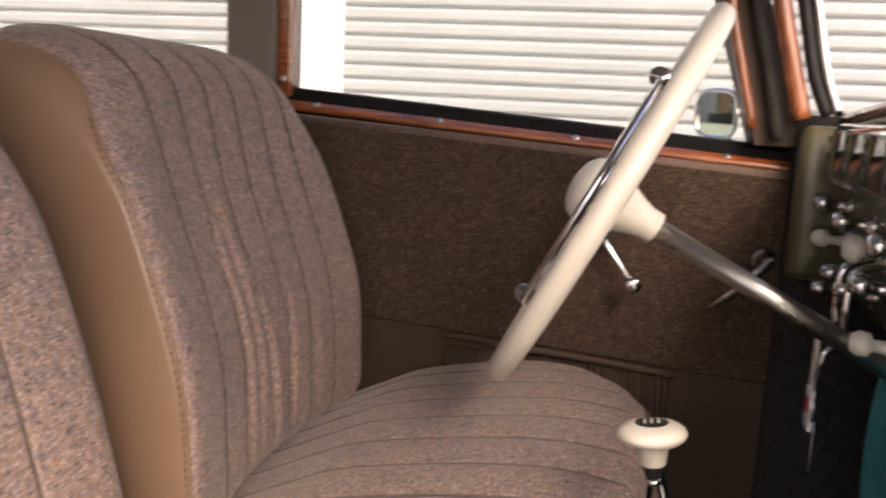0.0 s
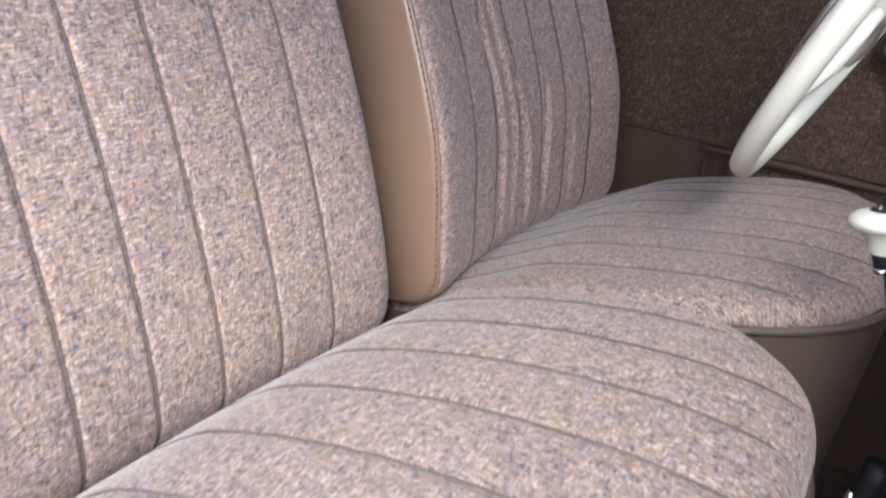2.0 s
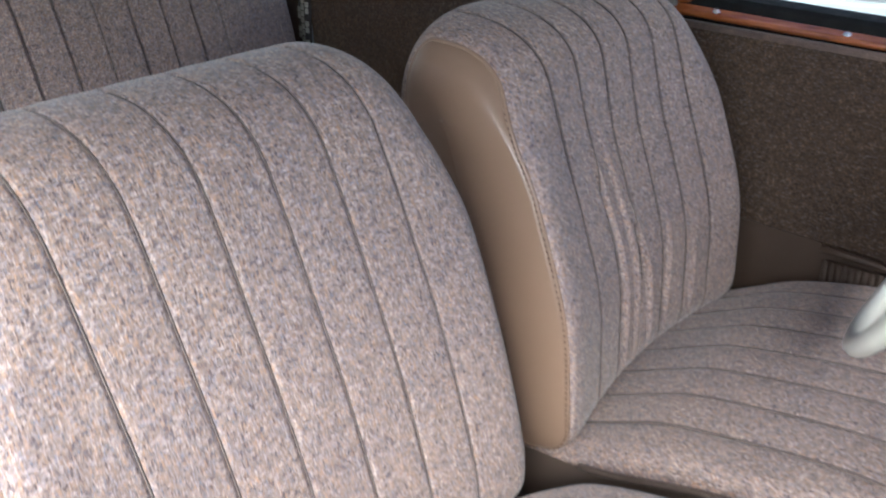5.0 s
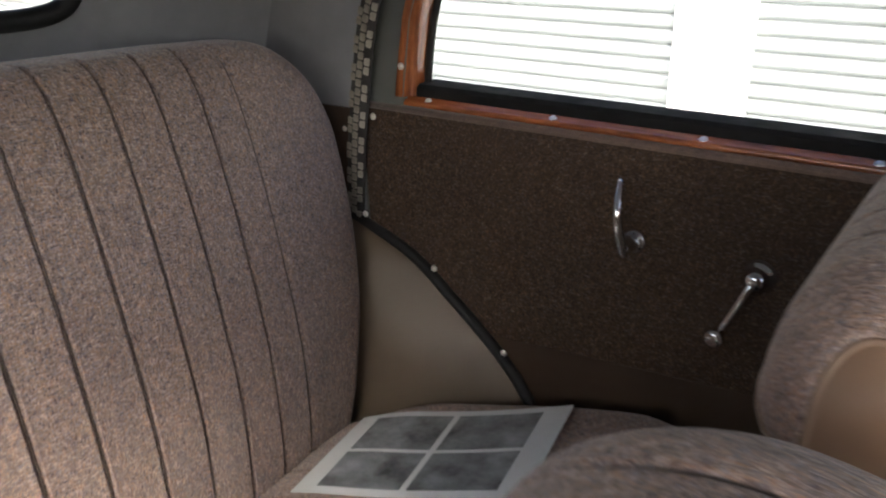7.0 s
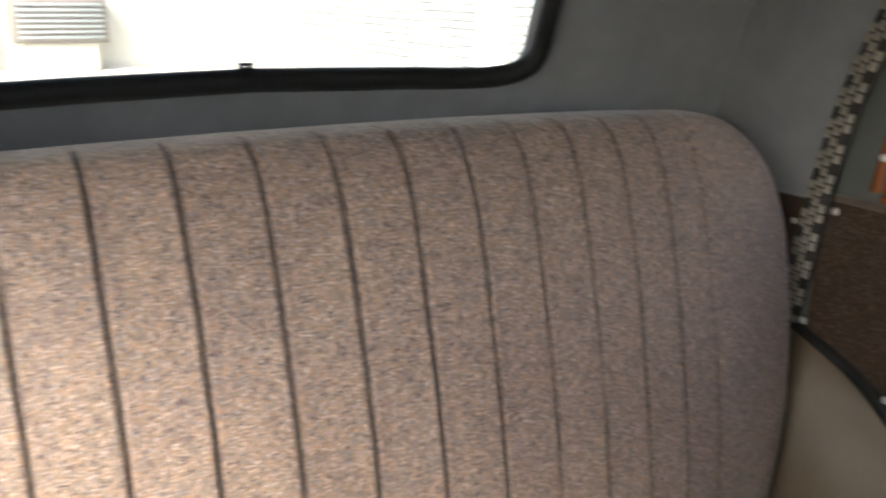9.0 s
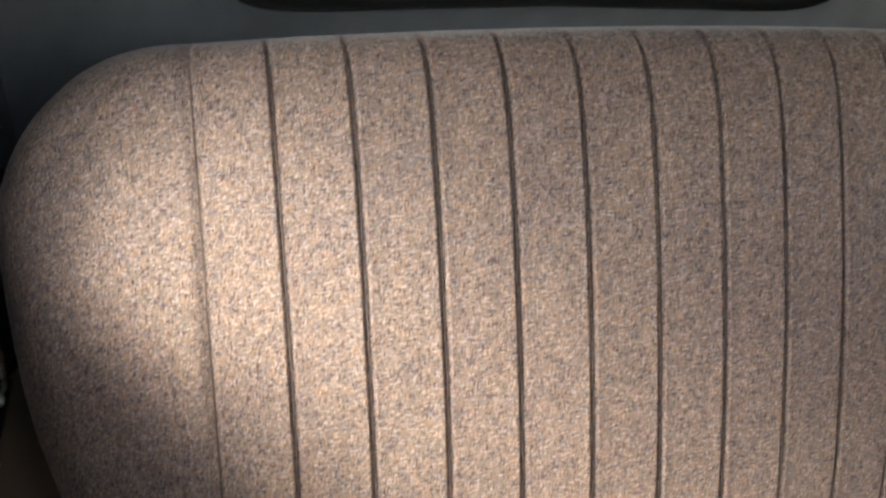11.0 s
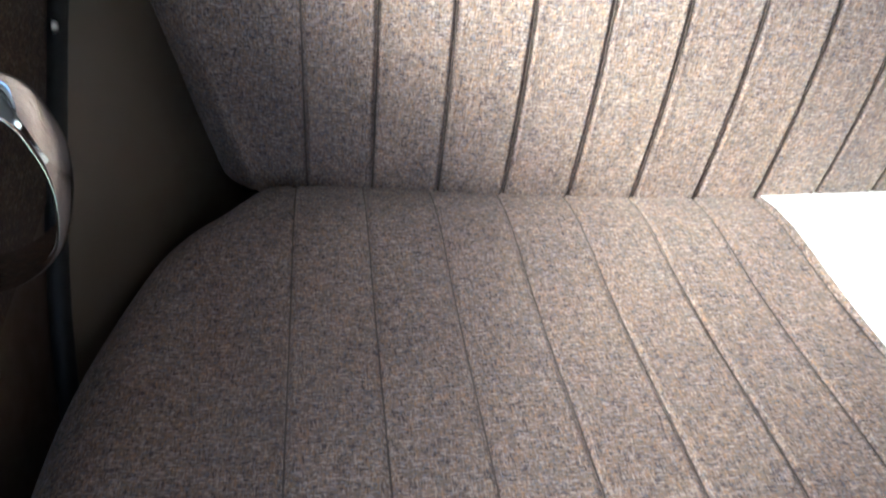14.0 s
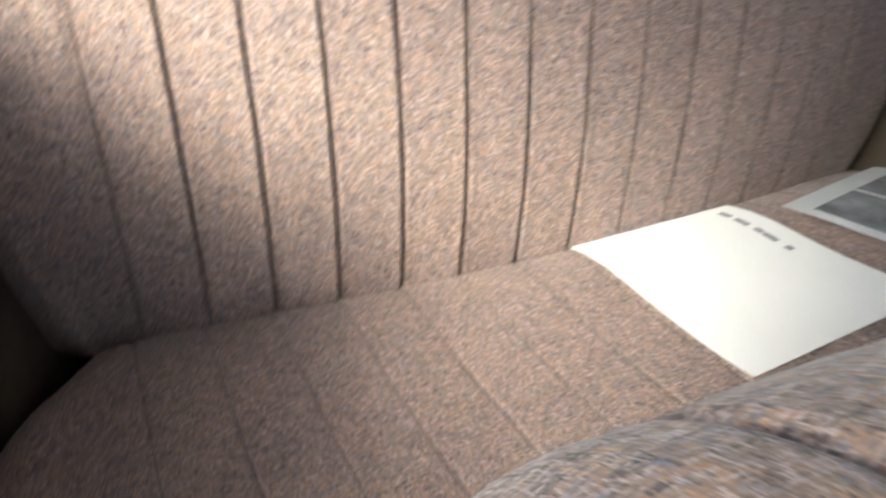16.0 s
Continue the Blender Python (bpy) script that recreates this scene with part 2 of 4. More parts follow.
def box(x0, x1, y0, y1, z0, z1, bevel=0.0, bm=None, seg=2):
    bm = bm or bmesh.new()
    made = bmesh.ops.create_cube(bm, size=1.0)["verts"]
    bmesh.ops.transform(bm, matrix=Matrix.LocRotScale(((x0 + x1) / 2, (y0 + y1) / 2, (z0 + z1) / 2), None, (x1 - x0, y1 - y0, z1 - z0)), verts=made)
    if bevel:
        edges = {e for v in made for e in v.link_edges}
        bmesh.ops.bevel(bm, geom=list(edges), offset=bevel, segments=seg, affect='EDGES', profile=0.5)
    return bm


def prism(outline, axis, lo, hi, bevel=0.0):
    """An outline in the two other axes, drawn out along one axis from lo to hi."""
    bm = bmesh.new()

    def place(a, b, c):
        return (c, a, b) if axis == "x" else (a, c, b) if axis == "y" else (a, b, c)
    front, back = [bm.verts.new(place(a, b, lo)) for a, b in outline], [bm.verts.new(place(a, b, hi)) for a, b in outline]
    bm.faces.new(front)
    bm.faces.new(back[::-1])
    n = len(outline)
    for i in range(n):
        bm.faces.new((front[i], back[i], back[(i + 1) % n], front[(i + 1) % n]))
    bmesh.ops.recalc_face_normals(bm, faces=bm.faces)
    if bevel:
        bmesh.ops.bevel(bm, geom=[e for e in bm.edges if len({v in front for v in e.verts}) == 1], offset=bevel, segments=2, affect='EDGES', profile=0.5)
    return bm


def lathe(profile, m, n=24, bm=None):
    """(radius, height) pairs turned round the z axis of the pose m."""
    bm = bm or bmesh.new()
    rings = []
    for r, h in profile:
        r = max(r, 1e-4)
        rings.append([bm.verts.new(m @ Vector((r * math.cos(2 * math.pi * j / n), r * math.sin(2 * math.pi * j / n), h))) for j in range(n)])
    for a, b in zip(rings, rings[1:]):
        for j in range(n):
            bm.faces.new((a[j], a[(j + 1) % n], b[(j + 1) % n], b[j]))
    bm.faces.new(rings[0])
    bm.faces.new(rings[-1])
    return bm


def lerp(table, t):
    """Smooth value of t in a table of (t, value)."""
    xs, ys = [a for a, _ in table], [b for _, b in table]
    if t <= xs[0]:
        return ys[0]
    if t >= xs[-1]:
        return ys[-1]
    i = max(k for k in range(len(xs)) if xs[k] <= t)
    i = min(i, len(xs) - 2)
    m = [0.0] * len(xs)
    for k in range(len(xs)):
        a, b = max(k - 1, 0), min(k + 1, len(xs) - 1)
        m[k] = (ys[b] - ys[a]) / (xs[b] - xs[a])
    h = xs[i + 1] - xs[i]
    s = (t - xs[i]) / h
    return (2 * s ** 3 - 3 * s * s + 1) * ys[i] + (s ** 3 - 2 * s * s + s) * h * m[i] + (-2 * s ** 3 + 3 * s * s) * ys[i + 1] + (s ** 3 - s * s) * h * m[i + 1]


def rounding(d, r):
    """Drop of a quarter round of radius r at the distance d from its edge line."""
    return 0.0 if d >= r else r - math.sqrt(max(0.0, r * r - (r - d) ** 2))


# ---- padded, pleated seat pieces ----
def pad(along, face, back, width, seams, centre, to_world, top=0.06, corner=0.1, edge=0.03, groove=0.0022, puff=0.0011, bow=0.0, lump=0.0, droop=0.0, rim=0.0):
    """A padded piece. along: from-to; face, back and width: tables over it; top: depth of the rounded end; corner: radius of the end's
    corners; edge: radius along the sides. Returns the rows of points, how many columns lie on the face, and the seam columns."""
    a0, a1 = along
    levels = [a0 + (a1 - top - 0.02 - a0) * i / 34 for i in range(35)]
    levels += [a1 - top * (1 - math.sin(math.pi / 2 * i / 14)) for i in range(0, 15)]
    full = max(v for _, v in width)
    cols = []
    lims = [-1.0] + seams + [1.0]
    for k, (l, r) in enumerate(zip(lims, lims[1:])):
        w = r - l
        if k == 0:
            cols += [("edge", -1, q) for q in range(8)]
            cols += [("in", l + w * q, None) for q in (0.35, 0.6, 0.8, 0.92, 0.97)]
        elif k == len(lims) - 2:
            cols += [("in", l + w * q, None) for q in (0.0, 0.03, 0.08, 0.2, 0.4, 0.65)]
            cols += [("edge", 1, q) for q in range(7, -1, -1)]
        else:
            cols += [("in", l + w * q, None) for q in (0.0, 0.03, 0.06, 0.09, 0.14, 0.3, 0.5, 0.7, 0.86, 0.91, 0.94, 0.97)]
    rows = []
    for a in levels:
        w = lerp(width, a)
        w -= rounding(a1 - a, corner) if corner else 0
        f, b = lerp(face, a), lerp(back, a)
        d = rounding(a1 - a, top)
        mid = (f + b) / 2
        lean = (math.sqrt(max(0.0, 1 - (d / top) ** 2)), d / top)
        half = (f - b) / 2 * lean[0]
        f, b = mid + half, mid - half
        e = min(edge, half * 0.8)
        ring = []
        for kind, p, q in cols:
            if kind == "edge":
                ang = math.pi / 2 * q / 7
                u, n = p * (w - e + e * math.cos(ang)), f - e + e * math.sin(ang)
            else:
                u = math.copysign(min(abs(p) * full, w - e), p)
                n = f
            near = min((abs(u / full - s) * full for s in seams), default=1)
            shape = max(0.0, 1 - (u / w) ** 2) if w > 1e-4 else 0
            fade = min(1.0, half / 0.03)
            lift = (puff * math.sin(math.pi / 2 * min(1.0, near / 0.022)) - groove * math.exp(-(near / 0.0022) ** 2) + rim * math.exp(-((near - 0.0042) / 0.0022) ** 2)) * (1 if kind == "in" else q / 7) * min(1.0, 8 * (1 - lean[1]))
            n += lift * lean[0] - bow * u * u + lump * shape * fade
            ring.append((u, a + lift * lean[1] - droop * u * u * (a - a0) / (a1 - a0), n))
        for q in range(1, 5):
            ring.append((w, a - droop * w * w * (a - a0) / (a1 - a0), f - e - (f - b - e - 0.02 * min(1, half / 0.03)) * q / 5 - bow * w * w))
        e2 = min(0.03, half * 0.8)
        for q in range(0, 6):
            ang = math.pi / 2 * q / 5
            ring.append((w - e2 + e2 * math.cos(ang), a - droop * w * w * (a - a0) / (a1 - a0), b + e2 - e2 * math.sin(ang) - bow * w * w))
        for q in range(1, 8):
            u = (w - e2) * (1 - 2 * q / 8)
            ring.append((u, a - droop * u * u * (a - a0) / (a1 - a0), b - bow * u * u))
        for q in range(5, -1, -1):
            ang = math.pi / 2 * q / 5
            ring.append((-(w - e2 + e2 * math.cos(ang)), a - droop * w * w * (a - a0) / (a1 - a0), b + e2 - e2 * math.sin(ang) - bow * w * w))
        for q in range(4, 0, -1):
            ring.append((-w, a - droop * w * w * (a - a0) / (a1 - a0), f - e - (f - b - e - 0.02 * min(1, half / 0.03)) * q / 5 - bow * w * w))
        rows.append(ring)
    seam_cols = []
    for s in seams:
        best = min((abs(p - s), j) for j, (kind, p, _) in enumerate(cols) if kind == "in")
        seam_cols.append((best[1], abs(s) * full))
    n_face = len(cols)
    ends = []
    for j, reach in seam_cols:
        ends.append((j, [i for i, ring in enumerate(rows) if abs(abs(ring[j][0]) - reach) < 1e-5 and i < len(rows) - 4]))
    seam_cols = ends
    return [[to_world(centre, *q) for q in ring] for ring in rows], n_face, seam_cols, levels


def upright(centre, u, a, n):
    return (n, centre + u, a)


def lying(centre, u, a, n):
    return (a, centre + u, n)


def seam_threads(parent, rows, seam_cols, r=0.0008, up=(0.0008, 0, 0.0004)):
    for j, rows_in in seam_cols:
        pts = [Vector(rows[i][j]) + Vector(up) for i in rows_in]
        if len(pts) > 3:
            n = len(pts)
            part("seam", tube(pts, [r * min(1.0, 0.1 + 0.3 * (n - 1 - i)) for i in range(n)], 5), M_SEAM, parent)


def stitches(parent, line, length=0.0032, gap=0.0034, r=0.0006, lift=(0, 0, 0)):
    """Short thread stitches along a line of points."""
    bm = bmesh.new()
    pts, carry = [Vector(p) + Vector(lift) for p in line], 0.0
    for a, b in zip(pts, pts[1:]):
        d = (b - a).length
        if d < 1e-6:
            continue
        t = carry
        while t + length < d:
            tube([a + (b - a) * (t / d), a + (b - a) * ((t + length) / d)], r, 4, bm=bm)
            t += length + gap
        carry = max(0.0, t - d)
    part("stitching", bm, M_STITCH, parent, "dotted brown thread")


# ---- outside: ground, shuttered wall beside the car, pale building behind it ----
# Ground out of view; its paleness is set to bounce light into the car.
structure("ground", box(-30, 30, -30, 30, -0.3, 0.0), M_CONCRETE, "unseen ground, made pale to bounce light into the car", "ground")
WALL_Y = 4.5
structure("wall_shuttered", box(-14.5, 6.0, WALL_Y + 0.12, WALL_Y + 0.4, 0, 3.15), M_WHITE, "white wall behind the roller shutters", "wall")
for x0, x1 in ((-1.95, -1.51), (-7.6, -7.2), (2.9, 3.3)):
    structure("wall_post", box(x0, x1, WALL_Y - 0.06, WALL_Y + 0.12, 0, 3.15, 0.01), M_WHITE, "white painted post between roller shutters", "post")


def roller_shutter(x0, x1):
    ob = thing("roller_shutter", "closed white ribbed metal roller shutter, base colour darkened to hold its brightness", "shutter", "roller shutters", (x0, WALL_Y, 0))
    z, prof = 0.02, []
    while z < 4.6:
        prof.append([(0.020, z), (0.026, z + 0.004), (0.007, z + 0.012), (0.001, z + 0.028), (0.007, z + 0.041), (0.001, z + 0.054), (0.009, z + 0.072), (0.024, z + 0.084)])
        z += 0.086
    for k, p in enumerate(prof):
        pts = [[(x, WALL_Y + d, h) for d, h in p] for x in (x0, x1)]
        part("slat", grid(pts), M_SHUTTER_DIM, ob)
    return ob


# White shutters; base darkened to grey so the sunlit slats don't clip.
M_SHUTTER_DIM = surface("shutter_white_dimmed", (0.235, 0.255, 0.26), 0.5, vary=0.08, scale=1.2)
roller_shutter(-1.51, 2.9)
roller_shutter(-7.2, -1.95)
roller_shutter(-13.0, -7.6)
structure("wall_behind", box(-14.4, -14.0, -12, 4.9, 0, 6.0), M_CONCRETE, "pale sunlit building wall behind the car", "wall")
vent = thing("air_conditioner", "grey boxed air conditioning unit before a pale wall", "appliance", at=(-13.8, 1.2, 0))
part("case", box(-13.95, -13.4, 0.62, 1.9, 0.5, 1.12, 0.03), M_GREYPAINT, vent)
part("stand", box(-13.9, -13.5, 0.75, 1.75, 0.0, 0.5, 0.02), M_CONCRETE, vent)
for k in range(7):
    part("louvre", box(-13.4, -13.37, 0.70, 1.82, 0.56 + 0.075 * k, 0.60 + 0.075 * k, 0.004), M_SHUTTER_DIM, vent)
pipe = thing("drain_pipe", "white drain pipe on the building wall", "pipe", at=(-14.0, 0.4, 0))
part("tube", tube([(-13.95, 0.38, 0.0), (-13.95, 0.38, 5.5)], 0.06, 10), M_WHITE, pipe)

# ---- car shell ----
FLOOR = 0.34
SILL, ROOF = 1.080, 1.50
YL, YR = 0.66, -0.575          # inner faces of the left and right side trim
BX0, BX1 = -0.327, -0.25      # centre pillar
structure("floor", box(-1.35, 1.1, YR - 0.02, YL + 0.04, FLOOR - 0.05, FLOOR), M_MAT, "brown carpeted car floor", "floor")
# Unseen roof; its front overruns the windscreen to keep light off the doors.
structure("ceiling", box(-1.6, 0.60, YR - 0.1, YL + 0.12, ROOF, ROOF + 0.04), M_HEADLINER, "grey cloth headliner, unseen, lengthened past the windscreen to block light", "ceiling")


def arch_line(side):
    """The wheel arch's edge, from behind the seat down to the floor."""
    y = (YL - 0.004) if side > 0 else (YR + 0.004)
    return curve([(-1.08, y, 0.90), (-1.038, y, 0.886), (-0.952, y, 0.852), (-0.889, y, 0.806), (-0.828, y, 0.757), (-0.784, y, 0.716), (-0.75, y, 0.672), (-0.71, y, 0.60), (-0.68, y, 0.50), (-0.67, y, FLOOR)], 6)


def sill_at(x, s):
    """Height of the window sill; the driver's is sloped to fit the camera's view."""
    return SILL if s < 0 or x < BX1 - 0.02 else 1.080 - 0.068 * (x - BX1)


def side_door(name, side, x0, x1, arch, label):
    """Car door seen from inside: cloth card, vinyl kick panel, sill roll, wood moulding, channel, glass."""
    y = YL if side > 0 else YR
    s = 1 if side > 0 else -1
    d = thing(name, label, "car door", at=(x0, y, FLOOR))
    d["kind"] = "structure"
    split = 0.775 if not arch else 0.757
    lo, hi = sorted((y, y + s * 0.03))
    line = [(p.x, p.z) for p in arch_line(side)] if arch else [(x0, SILL - 0.2), (x0, FLOOR)]
    up = [q for q in line if q[1] > split]
    down = [q for q in line if q[1] <= split]
    if arch:
        a, b = up[-1], down[0]
        t = (a[1] - split) / (a[1] - b[1])
        cut = (a[0] + (b[0] - a[0]) * t, split)
        top = [(x0, SILL - 0.012)] + [q for q in up if q[0] > x0] + [cut, (x1, split + 0.04), (x1, SILL - 0.012)]
        low = [(cut[0], split - 0.002)] + down + [(x1, FLOOR), (x1, split + 0.038)]
    else:
        top = [(x0, sill_at(x0 + 0.1, s) - 0.008), (x0, split + 0.022), (x1, split - 0.025), (x1, sill_at(x1, s) - 0.012)]
        low = [(x0, split + 0.02), (x0, FLOOR), (x1, FLOOR), (x1, split - 0.027)]
    part("door_card", prism(top, "y", lo, hi), M_DOOR, d, "dark brown wool cloth", smooth=False)
    part("kick_panel", prism(low, "y", lo + (0.002 if s > 0 else 0), hi - (0 if s > 0 else 0.002)), M_VINYL_DARK, d, "smooth dark brown vinyl", smooth=False)
    part("card_edge", tube([(x0 + 0.004, y + s * 0.006, (sill_at(x0 + 0.1, s) if not arch else SILL) - 0.011), (x1 - 0.004, y + s * 0.006, (sill_at(x1, s) if not arch else SILL) - 0.011)], 0.007, 8), M_FABRIC_EDGE, d, "rolled cloth edge")
    body0, body1 = sorted((y + s * 0.03, y + s * 0.09))
    part("outer_skin", box(x0, x1, body0, body1, FLOOR, SILL - (0.005 if arch else 0.045)), M_GREEN, d, "pale green painted steel", smooth=False)
    return d


def moulding(parent, x0, x1, y, s):
    """Lacquered wood sill moulding with a stepped section."""
    sec = [(-0.003, -0.006), (-0.005, 0.0), (-0.001, 0.004), (0.003, 0.004), (0.005, 0.008), (0.012, 0.008), (0.012, -0.006)]
    rows = [[(x, y + s * a, sill_at(x, s) + b) for a, b in sec] for x in (x0, x1)]
    part("wood_moulding", grid(rows, wrap=True), M_WOOD, parent, "glossy orange-brown lacquered wood")


def screw(parent, p, axis):
    m = Matrix.Translation(p) @ Vector(axis).to_track_quat("Z", "Y").to_matrix().to_4x4()
    part("screw", lathe([(0.0052, 0), (0.0050, 0.0014), (0.0035, 0.0030), (0.001, 0.0035)], m, 10), M_SCREW, parent)


def window(parent, outline, y, s):
    """Glass pane with a black channel at its foot."""
    pane = prism(outline, "y", y + s * 0.05, y + s * 0.054)
    ob = part("glass_pane", pane, M_GLASS, parent, "clear glass", smooth=False)
    ob.visible_shadow = False
    (xa, za), (xb, zb) = outline[0], outline[1]
    sec = [(0.0225, -0.03), (0.0225, 0.019), (0.027, 0.024), (0.062, 0.026), (0.062, -0.03)]
    rows = [[(x, y + s * a, (sill_at(x, s) if xa > -0.5 else SILL) + b) for a, b in sec] for x in (xa - 0.008, xb + 0.008)]
    part("channel", grid(rows, wrap=True), M_FELT, parent, "black felt and rubber channel", smooth=False)


def pull_handle(parent, base, tip, out, rose=0.017):
    """Chrome door handle: rosette, stem and a flat curved lever."""
    b, t, o = Vector(base), Vector(tip), Vector(out)
    m = Matrix.Translation(b) @ o.to_track_quat("Z", "Y").to_matrix().to_4x4()
    part("rosette", lathe([(rose, 0), (rose, 0.004), (rose * 0.75, 0.009), (rose * 0.5, 0.012), (0.007, 0.03), (0.008, 0.036), (0.004, 0.04)], m), M_CHROME, parent)
    mid = (b + t) / 2 + o * 0.046
    pts = curve([b + o * 0.032 - (t - b) * 0.12, b + o * 0.038, mid, t + o * 0.03], 8)
    n = len(pts)
    part("lever", tube(pts, [0.0035 + 0.003 * math.sin(math.pi * i / (n - 1)) for i in range(n)], 10), M_CHROME, parent)


def window_crank(parent, base, knob, out):
    b, k, o = Vector(base), Vector(knob), Vector(out)
    turn = o.to_track_quat("Z", "Y").to_matrix().to_4x4()
    part("rosette", lathe([(0.021, 0), (0.0215, 0.002), (0.0205, 0.004), (0.019, 0.006), (0.0185, 0.009), (0.015, 0.011), (0.0145, 0.017), (0.011, 0.020), (0.0105, 0.026), (0.004, 0.028)], Matrix.Translation(b) @ turn), M_CHROME, parent)
    pts = curve([b + o * 0.02, b + (k - b) * 0.3 + o * 0.027, b + (k - b) * 0.8 + o * 0.032, k + o * 0.034], 6)
    n = len(pts)
    part("crank_arm", tube(pts, [0.0068 - 0.0032 * math.sin(math.pi / 2 * i / (n - 1)) for i in range(n)], 10), M_CHROME, parent)
    part("crank_knob", lathe([(0.006, 0), (0.008, 0.004), (0.0105, 0.011), (0.0115, 0.019), (0.0105, 0.024), (0.006, 0.026)], Matrix.Translation(k + o * 0.03) @ turn, 16), M_CHROME, parent)


# left doors
rear_left = side_door("door_1", 1, -1.046, BX0 + 0.035, True, "closed rear car door with brown cloth card and wood sill")
front_left = side_door("door_2", 1, BX0 + 0.04, 0.455, False, "closed driver's car door with brown cloth card and pocket")
moulding(rear_left, -0.99, BX0 + 0.02, YL + 0.012, 1)
moulding(front_left, BX1 - 0.005, 0.457, YL + 0.012, 1)
window(rear_left, [(-1.0, SILL + 0.02), (BX0 + 0.01, SILL + 0.02), (BX0 + 0.01, 1.43), (-0.89, 1.43), (-0.95, 1.30)], YL, 1)
window(front_left, [(BX1 + 0.005, SILL - 0.01), (0.442, SILL - 0.03), (0.33, 1.35), (0.29, 1.43), (BX1 + 0.005, 1.43)], YL, 1)
for x in (-0.936, -0.74, -0.545, -0.36):
    screw(rear_left, (x, YL + 0.015, SILL + 0.004), (0, -0.6, 1))
for x in (-0.189, -0.009, 0.18, 0.375):
    screw(front_left, (x, YL + 0.015, sill_at(x, 1) + 0.004), (0, -0.6, 1))
pull_handle(rear_left, (-0.612, YL, 0.95), (-0.624, YL, 1.035), (0, -1, 0))
window_crank(rear_left, (-0.459, YL, 0.940), (-0.488, YL, 0.872), (0, -1, 0))
structure("pillar_left", box(BX0, BX1, YL + 0.01, YL + 0.11, FLOOR, ROOF, 0.004), M_GREYPAINT, "grey painted centre pillar between the windows", "pillar")

# right side: closed rear door, centre pillar, open front door way
rear_right = side_door("door_3", -1, -1.046, -0.34, True, "closed rear car door with brown cloth card, opposite side")
moulding(rear_right, -0.99, -0.36, YR - 0.012, -1)
window(rear_right, [(-1.0, SILL + 0.02), (-0.36, SILL + 0.02), (-0.36, 1.43), (-0.89, 1.43), (-0.95, 1.30)], YR, -1)
structure("pillar_right", box(-0.33, -0.25, YR - 0.11, YR - 0.01, FLOOR - 0.04, ROOF, 0.006), M_GREEN, "pale green painted centre pillar at the open door", "pillar")
structure("door_sill", box(-0.25, 0.62, YR - 0.11, YR - 0.02, FLOOR - 0.1, FLOOR + 0.01, 0.006), M_GREEN, "pale green painted sill of the open door", "sill")


def braid_blocks(lace, strip, out):
    """Raised yarn blocks of a woven braid, in three columns that step past each other."""
    o = Vector(out)
    run = [0.0]
    for a, b in zip(strip, strip[1:]):
        run.append(run[-1] + (b - a).length)
    kinds = []
    # The front column's lighter yarn paints in the light from the window.
    for across, w, h, mat in ((-0.62, 0.0100, 0.0112, M_YARN), (0.0, 0.0098, 0.0112, M_YARN), (0.62, 0.0098, 0.0112, M_YARN_LIT)):
        bm = box(-w / 2, w / 2, -h / 2, h / 2, -0.002, 0.002, 0.0014, seg=1)
        me = bpy.data.meshes.new("braid_block")
        bm.to_mesh(me)
        bm.free()
        me.materials.append(mat)
        kinds.append((across, me))
    for k in range(int(run[-1] / 0.0132)):
        for c, (across, me) in enumerate(kinds):
            if (k + c) % 3 == 0 and c != 1:
                continue
            d = 0.006 + 0.0132 * k + (0.0066 if c == 1 else 0.0)
            i = max(q for q in range(len(run)) if run[q] <= d)
            if i >= len(strip) - 1:
                continue
            p = strip[i] + (strip[i + 1] - strip[i]) * ((d - run[i]) / (run[i + 1] - run[i]))
            up = (strip[i + 1] - strip[i]).normalized()
            side = Vector((1, 0, 0)) - up * up.x
            side.normalize()
            half = min(0.0175, 0.0125 + 0.0016 * i ** 0.6)
            m = Matrix((side, up, o)).transposed().to_4x4()
            m.translation = p + side * across * half + o * (0.007 * math.sqrt(1 - across * across) - 0.0003)
            ob = new("braid_block", me)
            ob.parent = lace
            ob.matrix_world = m


def window_frame_side(side):
    s, y = (1, YL) if side > 0 else (-1, YR)
    f = thing("window_frame", "orange-brown lacquered wood window frame of the rear door", "window frame", at=(-1.0, y, SILL))
    f["kind"] = "structure"
    out = [(-0.990, SILL + 0.008), (-0.985, 1.128), (-0.974, 1.198), (-0.950, 1.28), (-0.912, 1.37), (-0.86, 1.44)]
    inn = [(-0.962, SILL + 0.008), (-0.960, 1.128), (-0.950, 1.195), (-0.927, 1.27), (-0.888, 1.355), (-0.84, 1.42)]
    rows = []
    for (a, b), (c, d) in zip(out, inn):
        rows.append([(a, y + s * 0.03, b), (a, y + s * 0.008, b), (a * 0.8 + c * 0.2, y + s * 0.002, b), (a * 0.3 + c * 0.7, y + s * 0.006, d), (c, y + s * 0.024, d), (c, y + s * 0.05, d)])
    part("upright_moulding", grid(rows), M_WOOD_POST, f)
    screw(f, (-0.974, y + s * 0.003, 1.131), (0, -s, 0))
    seal = [(c + 0.004, y + s * 0.045, d) for c, d in inn]
    part("seal", tube(curve(seal, 4), 0.006, 6), M_RUBBER, f)
    return f


